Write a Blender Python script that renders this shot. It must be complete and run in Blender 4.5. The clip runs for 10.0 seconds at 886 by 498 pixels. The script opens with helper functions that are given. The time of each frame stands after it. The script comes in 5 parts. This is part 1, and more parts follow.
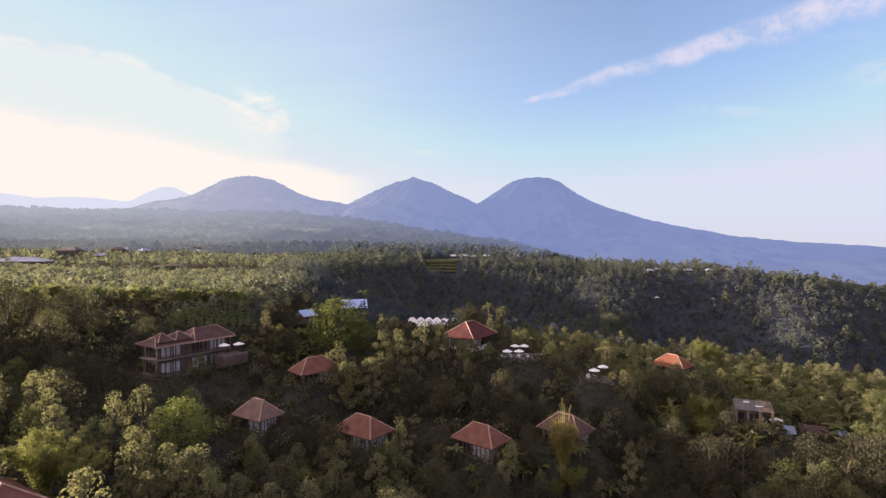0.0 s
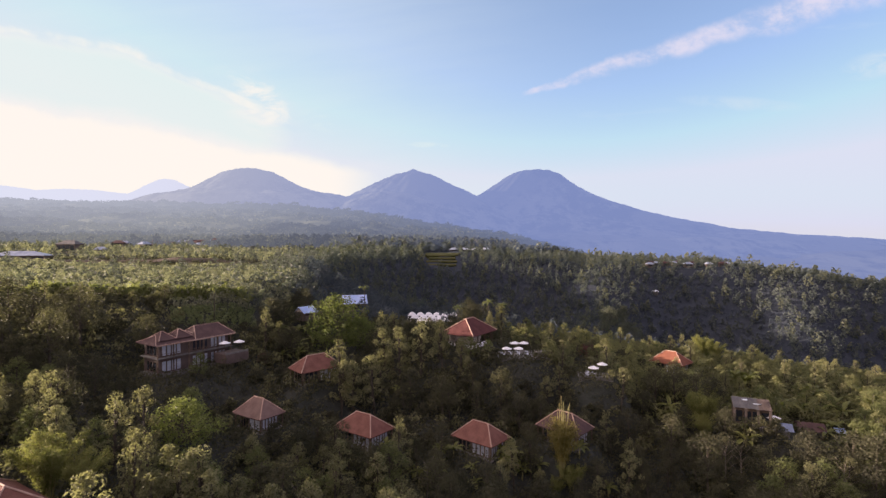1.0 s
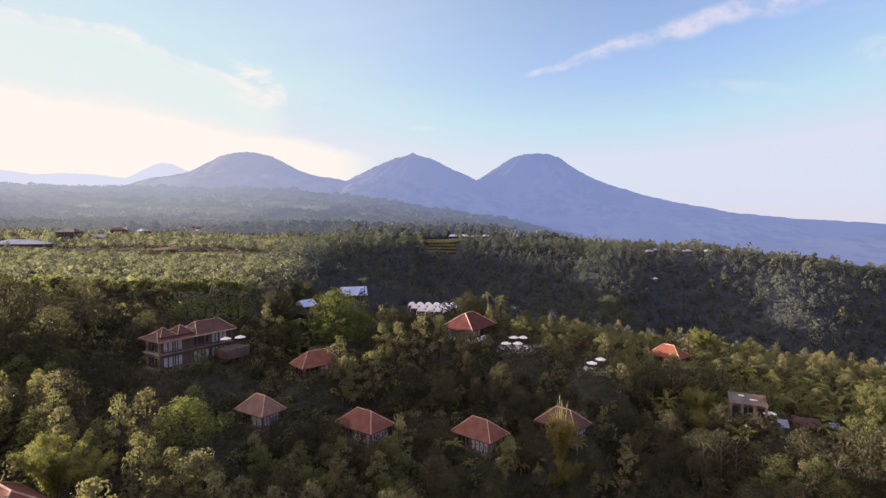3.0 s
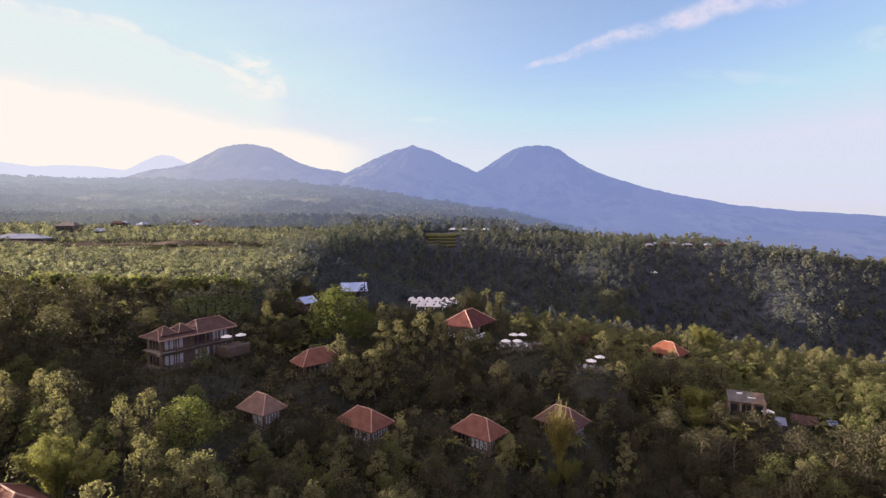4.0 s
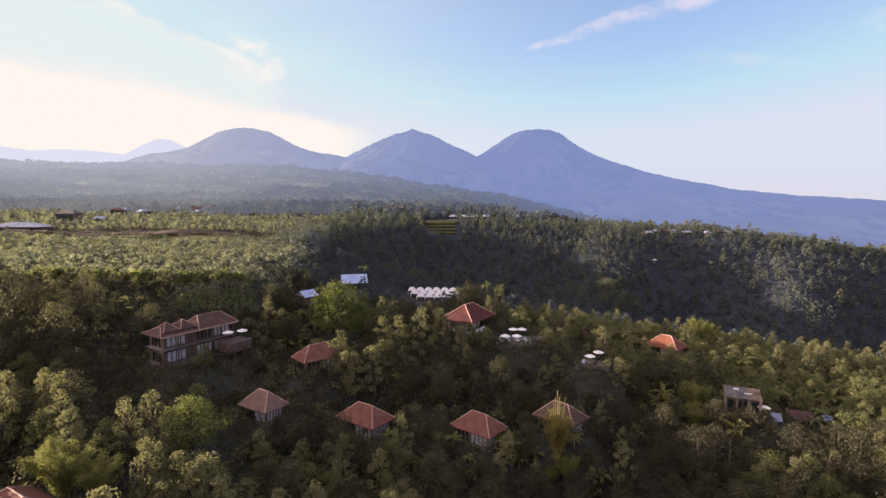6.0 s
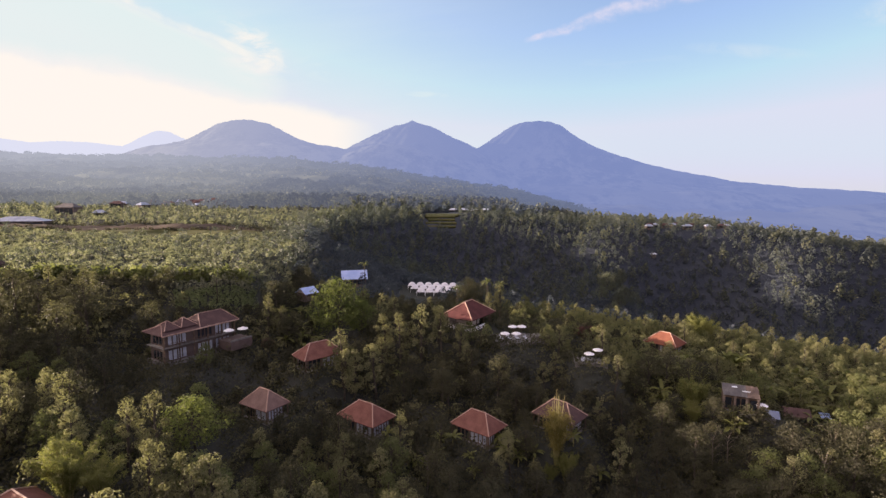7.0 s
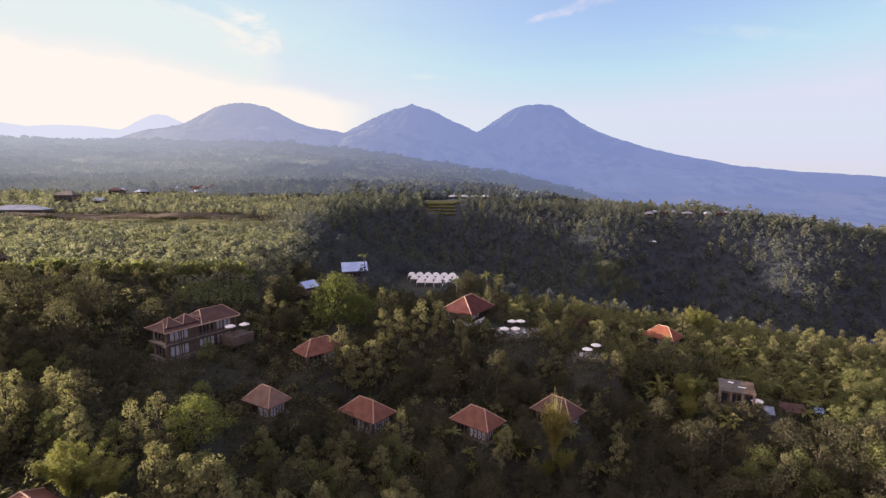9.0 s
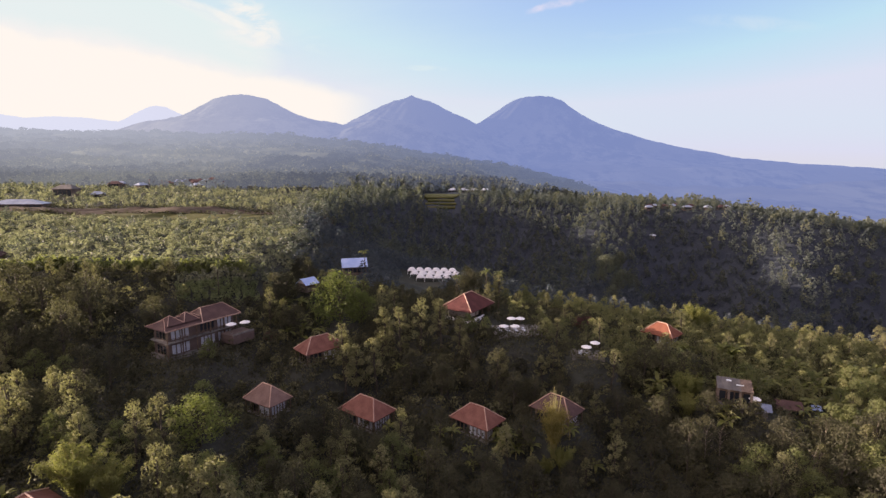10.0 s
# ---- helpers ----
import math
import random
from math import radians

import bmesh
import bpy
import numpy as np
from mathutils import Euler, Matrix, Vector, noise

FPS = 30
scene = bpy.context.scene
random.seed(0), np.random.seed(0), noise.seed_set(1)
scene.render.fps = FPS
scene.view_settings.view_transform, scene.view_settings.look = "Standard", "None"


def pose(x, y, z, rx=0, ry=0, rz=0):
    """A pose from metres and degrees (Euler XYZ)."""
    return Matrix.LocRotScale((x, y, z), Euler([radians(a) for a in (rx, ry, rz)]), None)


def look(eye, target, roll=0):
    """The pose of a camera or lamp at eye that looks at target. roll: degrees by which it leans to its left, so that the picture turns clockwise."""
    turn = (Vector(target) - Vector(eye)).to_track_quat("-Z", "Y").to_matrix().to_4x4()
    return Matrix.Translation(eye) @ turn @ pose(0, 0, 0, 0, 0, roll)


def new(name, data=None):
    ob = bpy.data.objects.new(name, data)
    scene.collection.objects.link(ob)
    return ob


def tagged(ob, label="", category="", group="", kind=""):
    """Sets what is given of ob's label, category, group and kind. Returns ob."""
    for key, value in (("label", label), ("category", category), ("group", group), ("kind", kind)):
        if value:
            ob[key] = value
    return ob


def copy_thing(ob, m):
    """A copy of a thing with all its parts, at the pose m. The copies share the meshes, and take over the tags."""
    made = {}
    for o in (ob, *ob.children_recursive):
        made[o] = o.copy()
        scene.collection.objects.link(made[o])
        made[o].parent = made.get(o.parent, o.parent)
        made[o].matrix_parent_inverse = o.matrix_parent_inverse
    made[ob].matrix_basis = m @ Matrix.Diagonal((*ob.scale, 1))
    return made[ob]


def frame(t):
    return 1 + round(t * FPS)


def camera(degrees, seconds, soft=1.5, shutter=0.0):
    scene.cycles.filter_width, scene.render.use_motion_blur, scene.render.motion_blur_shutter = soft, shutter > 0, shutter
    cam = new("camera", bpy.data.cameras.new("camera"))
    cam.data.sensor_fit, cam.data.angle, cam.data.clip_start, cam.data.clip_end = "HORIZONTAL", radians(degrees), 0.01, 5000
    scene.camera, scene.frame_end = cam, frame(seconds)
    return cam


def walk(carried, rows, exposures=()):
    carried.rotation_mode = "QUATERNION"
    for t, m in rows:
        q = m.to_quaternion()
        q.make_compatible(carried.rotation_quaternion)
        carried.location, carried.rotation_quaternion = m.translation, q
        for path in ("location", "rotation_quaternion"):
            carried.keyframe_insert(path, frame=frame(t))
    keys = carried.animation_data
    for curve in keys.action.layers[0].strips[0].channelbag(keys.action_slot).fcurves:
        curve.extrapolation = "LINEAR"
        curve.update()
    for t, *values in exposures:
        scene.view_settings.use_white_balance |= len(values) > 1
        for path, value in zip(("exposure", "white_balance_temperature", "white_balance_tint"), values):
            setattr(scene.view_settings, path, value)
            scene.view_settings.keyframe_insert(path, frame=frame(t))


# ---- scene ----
cam = camera(81.4, 10.0, soft=1.45)
PATH = [
    (0.0, pose(-0.14, 2.22, 40.15, 89.77, 0.00, -0.10)),
    (1.0, pose(-0.14, 2.20, 41.44, 88.89, 0.00, -0.12)),
    (2.0, pose(-0.14, 2.17, 42.75, 88.02, 0.00, -0.15)),
    (3.0, pose(-0.14, 2.15, 44.06, 87.14, 0.00, -0.16)),
    (4.0, pose(-0.13, 2.13, 45.40, 86.26, 0.00, -0.16)),
    (5.0, pose(-0.13, 2.10, 46.74, 85.39, 0.00, -0.16)),
    (6.0, pose(-0.12, 2.08, 48.10, 84.51, 0.00, -0.16)),
    (7.0, pose(-0.12, 2.06, 49.47, 83.63, 0.00, -0.17)),
    (8.0, pose(-0.12, 2.03, 50.86, 82.75, 0.00, -0.18)),
    (9.0, pose(-0.11, 2.01, 52.26, 81.86, 0.00, -0.20)),
    (10.0, pose(-0.11, 1.99, 53.67, 80.98, 0.00, -0.22)),
]
walk(cam, PATH, exposures=[(0.0, 1.85, 6950, 28), (10.0, 1.85, 6950, 28)])

# ---- light ----
SUN_AZ, SUN_EL = -77.0, 10.2     # degrees from +y towards +x, and above the horizon
sun_way = Vector((math.sin(radians(SUN_AZ)) * math.cos(radians(SUN_EL)),
                  math.cos(radians(SUN_AZ)) * math.cos(radians(SUN_EL)), math.sin(radians(SUN_EL))))
sun_data = bpy.data.lights.new("sun", "SUN")
sun_data.energy, sun_data.angle, sun_data.color = 5.0, radians(0.6), (1.0, 0.89, 0.70)
sun = new("sun", sun_data)
sun.matrix_world = look((0, 0, 300), Vector((0, 0, 300)) - sun_way)


class Net:
    """Builds shader nodes from short expressions."""

    def __init__(self, tree):
        self.tree = tree
        tree.nodes.clear()

    def node(self, kind):
        return self.tree.nodes.new(kind)

    def put(self, socket, value):
        if isinstance(value, bpy.types.NodeSocket):
            self.tree.links.new(value, socket)
        elif hasattr(value, "__len__") and len(value) == 3 and socket.type == "RGBA":
            socket.default_value = (*value, 1.0)
        else:
            socket.default_value = value

    def math(self, op, *args):
        n = self.node("ShaderNodeMath")
        n.operation = op
        for socket, a in zip(n.inputs, args):
            self.put(socket, a)
        return n.outputs[0]

    def ramp(self, value, lo, hi, to_lo=0.0, to_hi=1.0, smooth=True):
        n = self.node("ShaderNodeMapRange")
        n.interpolation_type = "SMOOTHSTEP" if smooth else "LINEAR"
        for socket, a in zip(n.inputs, (value, lo, hi, to_lo, to_hi)):
            self.put(socket, a)
        return n.outputs[0]

    def mix(self, fac, a, b, blend="MIX"):
        n = self.node("ShaderNodeMix")
        n.data_type, n.blend_type = "RGBA", blend
        self.put(n.inputs[0], fac)
        self.put(n.inputs[6], a)
        self.put(n.inputs[7], b)
        return n.outputs[2]

    def noise(self, vector, scale, detail=4.0, rough=0.55, distortion=0.0):
        n = self.node("ShaderNodeTexNoise")
        if vector is not None:
            self.put(n.inputs["Vector"], vector)
        n.inputs["Scale"].default_value, n.inputs["Detail"].default_value = scale, detail
        n.inputs["Roughness"].default_value, n.inputs["Distortion"].default_value = rough, distortion
        return n.outputs[0]

    def join(self, x, y, z):
        n = self.node("ShaderNodeCombineXYZ")
        for socket, a in zip(n.inputs, (x, y, z)):
            self.put(socket, a)
        return n.outputs[0]

    def split(self, vector):
        n = self.node("ShaderNodeSeparateXYZ")
        self.put(n.inputs[0], vector)
        return n.outputs


def build_sky():
    world = bpy.data.worlds.new("world")
    scene.world = world
    world.use_nodes = True
    k = Net(world.node_tree)
    sky = k.node("ShaderNodeTexSky")
    sky.sky_type, sky.sun_disc = "NISHITA", False
    sky.sun_elevation, sky.sun_rotation = radians(SUN_EL), radians(SUN_AZ)
    sky.altitude, sky.air_density, sky.dust_density, sky.ozone_density = 600.0, 1.0, 0.35, 2.0
    way = k.node("ShaderNodeTexCoord").outputs["Generated"]
    x, y, z = k.split(way)
    depth = k.math("MAXIMUM", y, 0.08)
    u, v = k.math("DIVIDE", x, depth), k.math("DIVIDE", z, depth)
    front = k.ramp(y, 0.38, 0.58)

    def line(offset, slope):
        """How far a direction lies above a slanting line."""
        return k.math("SUBTRACT", v, k.math("MULTIPLY_ADD", u, slope, offset))

    # the long streak of cloud that widens to the right
    wob = k.noise(k.join(u, v, 0.0), 7.0, 4.0, 0.6)
    d = k.math("ADD", line(0.231, 0.308), k.math("MULTIPLY_ADD", wob, 0.055, -0.0275))
    wide = k.ramp(u, 0.15, 0.80, 0.006, 0.040, False)
    body = k.ramp(k.math("DIVIDE", k.math("ABSOLUTE", d), wide), 0.25, 1.25, 1.0, 0.0)
    puff = k.ramp(k.noise(k.join(k.math("MULTIPLY", u, 0.7), v, 2.0), 15.0, 6.0, 0.65), 0.34, 0.62)
    streak = k.math("MULTIPLY", k.math("MULTIPLY", body, k.ramp(u, 0.150, 0.185)), k.math("MULTIPLY_ADD", puff, 0.82, 0.13))
    streak = k.math("MULTIPLY", streak, k.ramp(u, 0.75, 1.1, 0.85, 0.3))
    # thin veils: a few pale wisps
    wisp = k.noise(k.join(k.math("MULTIPLY", u, 0.8), k.math("MULTIPLY", line(0.0, 0.1), 5.0), 4.0), 3.2, 5.0, 0.6)
    veil = k.math("MULTIPLY", k.ramp(wisp, 0.52, 0.80), 0.28)

    def blob(u0, v0, ru, rv, slope, amount):
        """A soft patch of thin cloud."""
        du = k.math("DIVIDE", k.math("SUBTRACT", u, u0), ru)
        dv = k.math("DIVIDE", k.math("SUBTRACT", line(v0 - slope * u0, slope), 0.0), rv)
        r = k.math("SQRT", k.math("ADD", k.math("MULTIPLY", du, du), k.math("MULTIPLY", dv, dv)))
        torn = k.ramp(k.noise(k.join(u, k.math("MULTIPLY", v, 2.2), 3.0 + u0), 9.0, 5.0, 0.65, 0.6), 0.30, 0.62)
        return k.math("MULTIPLY", k.math("MULTIPLY", k.ramp(r, 0.15, 1.0, 1.0, 0.0), torn), amount)

    for spec in ((0.85, 0.338, 0.10, 0.036, 0.16, 1.0), (0.58, 0.262, 0.17, 0.020, -0.06, 0.5), (-0.352, 0.262, 0.115, 0.085, -0.50, 1.0), (-0.24, 0.235, 0.13, 0.07, -0.3, 0.45),
                 (-0.03, 0.182, 0.09, 0.012, -0.05, 0.6), (-0.035, 0.468, 0.035, 0.020, 0.0, 0.5), (0.72, 0.105, 0.20, 0.014, 0.0, 0.3)):
        veil = k.math("MAXIMUM", veil, blob(*spec))
    # the bright bank of haze and cloud towards the sun, under a slanting edge
    soft = k.math("MULTIPLY_ADD", k.noise(k.join(u, k.math("MULTIPLY", v, 1.6), 7.0), 3.0, 5.0, 0.6), 0.10, -0.05)
    edge = k.math("ADD", line(0.114, -0.205), soft)
    bank = k.math("MULTIPLY", k.ramp(edge, -0.035, 0.012, 1.0, 0.0), k.ramp(u, -0.22, -0.05, 1.0, 0.0))
    # a pale veil above it, whose upper edge bends down to a white tuft
    fray = k.math("MULTIPLY_ADD", k.noise(k.join(k.math("MULTIPLY", u, 1.5), k.math("MULTIPLY", line(0.0, -0.35), 6.0), 1.0), 4.0, 5.0, 0.6), 0.05, -0.025)
    over = k.math("ADD", k.math("MAXIMUM", line(0.281, -0.155), line(0.1015, -0.45)), fray)
    pale = k.math("MULTIPLY", k.ramp(over, -0.03, 0.012, 0.80, 0.0), k.ramp(u, -0.36, -0.22, 1.0, 0.0))
    brush = k.math("MULTIPLY", k.ramp(k.math("ABSOLUTE", k.math("ADD", over, 0.012)), 0.0, 0.026, 1.0, 0.0), k.ramp(u, -0.38, -0.28, 1.0, 0.0))
    brush = k.math("MULTIPLY", brush, k.ramp(wob, 0.30, 0.65, 0.35, 0.95))
    tuft = k.math("MINIMUM", k.math("MULTIPLY", blob(-0.352, 0.262, 0.115, 0.085, -0.50, 1.0), 1.35), 1.0)
    creamy = k.math("MAXIMUM", bank, k.math("MULTIPLY", k.math("MAXIMUM", brush, tuft), 0.75))
    brush = k.math("MAXIMUM", pale, brush)
    low = k.ramp(v, -0.02, 0.21, 0.78, 0.0)
    white = k.math("MAXIMUM", k.math("MAXIMUM", bank, brush), k.math("MAXIMUM", low, veil))
    thin = k.math("MULTIPLY", k.ramp(u, 0.45, -0.30, 0.06, 0.42), k.ramp(wisp, 0.25, 0.70, 0.75, 1.0))
    white = k.math("MULTIPLY", k.math("MAXIMUM", white, thin), front)
    # unseen high haze added over the rest of the sky to lift the shade
    dome = k.math("MULTIPLY", k.ramp(y, 0.58, 0.36, 0.0, 0.85), k.ramp(k.noise(way, 1.6, 4.0), 0.3, 0.7, 0.7, 1.0))
    white = k.math("MAXIMUM", white, dome)
    warm = k.math("MULTIPLY", k.ramp(u, -0.20, 0.45), front)
    tint = k.mix(warm, (0.735, 0.945, 0.885), k.mix(k.ramp(v, 0.01, 0.10), (0.655, 0.745, 0.885), (0.60, 0.82, 0.90)))
    tint = k.mix(k.math("MULTIPLY", creamy, k.ramp(u, 0.05, -0.1)), tint, (0.91, 0.975, 0.885))
    # its glow fades with the angle from the sun
    nod = k.math("ADD", k.math("MULTIPLY", x, sun_way[0]), k.math("MULTIPLY_ADD", y, sun_way[1], k.math("MULTIPLY", z, sun_way[2])))
    glow = k.mix(k.ramp(nod, -0.5, 0.95), (0.74, 0.71, 0.86), (2.7, 2.35, 2.05))
    tint = k.mix(front, glow, tint)
    a, b, c = k.node("ShaderNodeBackground"), k.node("ShaderNodeBackground"), k.node("ShaderNodeBackground")
    k.put(a.inputs[0], k.mix(1.0, k.mix(1.0, sky.outputs[0], (0.97, 1.0, 1.02), "MULTIPLY"), (2.05, 2.50, 2.90), "DARKEN"))
    a.inputs[1].default_value = 0.086
    k.put(b.inputs[0], tint)
    b.inputs[1].default_value = 0.272
    k.put(c.inputs[0], (0.71, 0.765, 0.87))
    c.inputs[1].default_value = 0.285
    m1, m2 = k.node("ShaderNodeMixShader"), k.node("ShaderNodeMixShader")
    k.put(m1.inputs[0], white)
    k.put(m1.inputs[1], a.outputs[0])
    k.put(m1.inputs[2], b.outputs[0])
    k.put(m2.inputs[0], k.math("MULTIPLY", streak, front))
    k.put(m2.inputs[1], m1.outputs[0])
    k.put(m2.inputs[2], c.outputs[0])
    k.put(k.node("ShaderNodeOutputWorld").inputs[0], m2.outputs[0])


build_sky()


# ---- materials ----
def material(name):
    m = bpy.data.materials.new(name)
    m.use_nodes = True
    return m, Net(m.node_tree)


def finish(k, shader):
    k.put(k.node("ShaderNodeOutputMaterial").inputs[0], shader)


def leaf_material(name, dark, light, through_light=0.45, rough=0.6, gloss=0.25):
    """Leaves: hue varies from tree to tree and leaf to leaf, and light comes through them."""
    m, k = material(name)
    obj = k.node("ShaderNodeObjectInfo").outputs["Random"]
    isle = k.node("ShaderNodeNewGeometry").outputs["Random Per Island"]
    place = k.node("ShaderNodeNewGeometry").outputs["Position"]
    patch = k.noise(place, 0.12, 2.0)
    t = k.math("ADD", k.math("MULTIPLY", isle, 0.4), k.math("ADD", k.math("MULTIPLY", obj, 0.5), k.math("MULTIPLY_ADD", patch, 0.8, -0.35)))
    col = k.mix(k.ramp(t, 0.1, 0.95, smooth=False), dark, light)
    p = k.node("ShaderNodeBsdfPrincipled")
    k.put(p.inputs["Base Color"], col)
    p.inputs["Roughness"].default_value = rough
    p.inputs["Specular IOR Level"].default_value = gloss
    tr = k.node("ShaderNodeBsdfTranslucent")
    k.put(tr.inputs[0], k.mix(1.0, col, (1.08, 1.18, 0.82), "MULTIPLY"))
    mx = k.node("ShaderNodeMixShader")
    mx.inputs[0].default_value = through_light
    k.put(mx.inputs[1], p.outputs[0])
    k.put(mx.inputs[2], tr.outputs[0])
    finish(k, mx.outputs[0])
    return m


def plain_material(name, a, b, scale=1.5, rough=0.8, bump=0.15, metal=0.0, gloss=0.4):
    """Two-tone weathered surface with fine relief."""
    m, k = material(name)
    place = k.node("ShaderNodeTexCoord").outputs["Object"]
    big, fine = k.noise(place, scale * 0.35, 4.0), k.noise(place, scale * 6.0, 3.0)
    t = k.math("ADD", k.math("MULTIPLY", big, 0.7), k.math("MULTIPLY", fine, 0.3))
    p = k.node("ShaderNodeBsdfPrincipled")
    k.put(p.inputs["Base Color"], k.mix(k.ramp(t, 0.32, 0.68), a, b))
    k.put(p.inputs["Roughness"], k.ramp(fine, 0.2, 0.8, rough - 0.08, min(1.0, rough + 0.1), False))
    p.inputs["Metallic"].default_value = metal
    p.inputs["Specular IOR Level"].default_value = gloss
    bp = k.node("ShaderNodeBump")
    bp.inputs["Strength"].default_value = bump
    k.put(bp.inputs["Height"], fine)
    k.put(p.inputs["Normal"], bp.outputs[0])
    finish(k, p.outputs[0])
    return m


def tile_material(name, a, b, course=0.32):
    """Clay roof tiles: rows of lapped courses, patched and weathered."""
    m, k = material(name)
    place = k.node("ShaderNodeTexCoord").outputs["Object"]
    x, y, z = k.split(place)
    saw = k.math("FRACT", k.math("DIVIDE", z, course * 0.55))
    rib = k.math("SINE", k.math("MULTIPLY", k.math("ADD", x, y), 22.0))
    big, fine = k.noise(place, 0.6, 4.0), k.noise(place, 9.0, 3.0)
    t = k.math("ADD", k.math("MULTIPLY", big, 0.6), k.math("MULTIPLY", fine, 0.4))
    p = k.node("ShaderNodeBsdfPrincipled")
    k.put(p.inputs["Base Color"], k.mix(k.ramp(t, 0.3, 0.7), a, b))
    p.inputs["Roughness"].default_value = 0.85
    p.inputs["Specular IOR Level"].default_value = 0.12
    bp = k.node("ShaderNodeBump")
    bp.inputs["Strength"].default_value, bp.inputs["Distance"].default_value = 0.25, 0.04
    k.put(bp.inputs["Height"], k.math("ADD", k.math("ADD", saw, k.math("MULTIPLY", rib, 0.25)), k.math("MULTIPLY", fine, 0.6)))
    k.put(p.inputs["Normal"], bp.outputs[0])
    finish(k, p.outputs[0])
    return m


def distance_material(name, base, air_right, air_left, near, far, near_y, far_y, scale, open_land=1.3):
    """Far land; kilometres of air painted in as emission, more so towards the sun."""
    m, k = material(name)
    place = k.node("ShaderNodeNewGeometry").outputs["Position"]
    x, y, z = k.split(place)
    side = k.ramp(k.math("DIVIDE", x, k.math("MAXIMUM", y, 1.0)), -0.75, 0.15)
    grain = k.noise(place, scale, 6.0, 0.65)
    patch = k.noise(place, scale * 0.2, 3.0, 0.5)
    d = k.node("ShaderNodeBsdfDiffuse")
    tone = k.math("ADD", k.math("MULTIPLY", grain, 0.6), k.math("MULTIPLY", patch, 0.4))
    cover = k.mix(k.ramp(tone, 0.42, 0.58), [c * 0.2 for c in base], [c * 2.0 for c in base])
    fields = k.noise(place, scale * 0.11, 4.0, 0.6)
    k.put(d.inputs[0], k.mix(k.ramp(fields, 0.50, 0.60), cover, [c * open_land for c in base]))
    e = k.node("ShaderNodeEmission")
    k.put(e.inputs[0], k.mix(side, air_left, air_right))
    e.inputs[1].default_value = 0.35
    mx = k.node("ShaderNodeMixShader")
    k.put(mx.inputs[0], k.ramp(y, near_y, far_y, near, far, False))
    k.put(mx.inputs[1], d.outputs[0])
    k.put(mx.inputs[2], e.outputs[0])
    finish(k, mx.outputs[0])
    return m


def ground_material(name, dull, pale, bright):
    """Earth, litter and low growth, patched at two scales."""
    m, k = material(name)
    place = k.node("ShaderNodeNewGeometry").outputs["Position"]
    big, fine = k.noise(place, 0.05, 4.0), k.noise(place, 0.9, 5.0)
    col = k.mix(k.ramp(big, 0.35, 0.65), dull, pale)
    col = k.mix(k.ramp(fine, 0.45, 0.75), col, bright)
    p = k.node("ShaderNodeBsdfPrincipled")
    p.inputs["Specular IOR Level"].default_value = 0.1
    k.put(p.inputs["Base Color"], col)
    p.inputs["Roughness"].default_value = 0.95
    bp = k.node("ShaderNodeBump")
    bp.inputs["Strength"].default_value, bp.inputs["Distance"].default_value = 0.8, 0.5
    k.put(bp.inputs["Height"], fine)
    k.put(p.inputs["Normal"], bp.outputs[0])
    finish(k, p.outputs[0])
    return m


# dark green, tuned lower so trees in the hollow read as shaded
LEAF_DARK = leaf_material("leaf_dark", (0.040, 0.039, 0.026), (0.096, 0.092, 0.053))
LEAF_OLIVE = leaf_material("leaf_olive", (0.101, 0.096, 0.052), (0.252, 0.240, 0.130), 0.5)
LEAF_GREEN = leaf_material("leaf_green", (0.080, 0.092, 0.040), (0.190, 0.200, 0.086), 0.5)
LEAF_LIME = leaf_material("leaf_lime", (0.084, 0.102, 0.034), (0.175, 0.195, 0.064), 0.5)
LEAF_BAMBOO = leaf_material("leaf_bamboo", (0.135, 0.142, 0.046), (0.250, 0.245, 0.090), 0.5)
# the next two leaf colours have the ravine's blue haze painted in
LEAF_FAR = leaf_material("leaf_haze_blue", (0.051, 0.067, 0.098), (0.102, 0.114, 0.124), 0.4, 0.7, 0.3)
LEAF_WOODS = leaf_material("leaf_slope_woods_hazed", (0.050, 0.066, 0.086), (0.098, 0.114, 0.098), 0.4, 0.62, 0.35)
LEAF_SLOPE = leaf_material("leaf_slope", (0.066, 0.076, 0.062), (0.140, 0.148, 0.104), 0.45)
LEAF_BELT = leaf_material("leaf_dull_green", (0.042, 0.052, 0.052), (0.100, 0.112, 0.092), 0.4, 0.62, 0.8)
LEAF_CREST = leaf_material("leaf_crest", (0.120, 0.124, 0.060), (0.250, 0.240, 0.120), 0.55)
# the bank's green made paler, to put light into the unlit plot
LEAF_PLOT = leaf_material("leaf_plot_lightened", (0.140, 0.168, 0.082), (0.225, 0.250, 0.130), 0.5)
LEAF_BANK = leaf_material("leaf_bank", (0.115, 0.128, 0.050), (0.180, 0.190, 0.080), 0.5)
LEAF_YELLOW = leaf_material("leaf_yellow", (0.120, 0.105, 0.030), (0.235, 0.190, 0.058), 0.45)
LEAF_RED = leaf_material("leaf_red", (0.085, 0.040, 0.040), (0.190, 0.075, 0.075), 0.4)
LEAF_BROAD = leaf_material("leaf_broad", (0.105, 0.118, 0.034), (0.215, 0.220, 0.075), 0.5, 0.5, 0.3)
LEAF_BANANA = leaf_material("leaf_banana", (0.122, 0.128, 0.084), (0.236, 0.240, 0.168), 0.45, 0.6, 0.3)
BARK = plain_material("bark", (0.035, 0.028, 0.021), (0.085, 0.070, 0.052), 3.0, 0.9, 0.5)
CULM = plain_material("culm", (0.20, 0.19, 0.07), (0.36, 0.31, 0.11), 3.0, 0.6, 0.2)
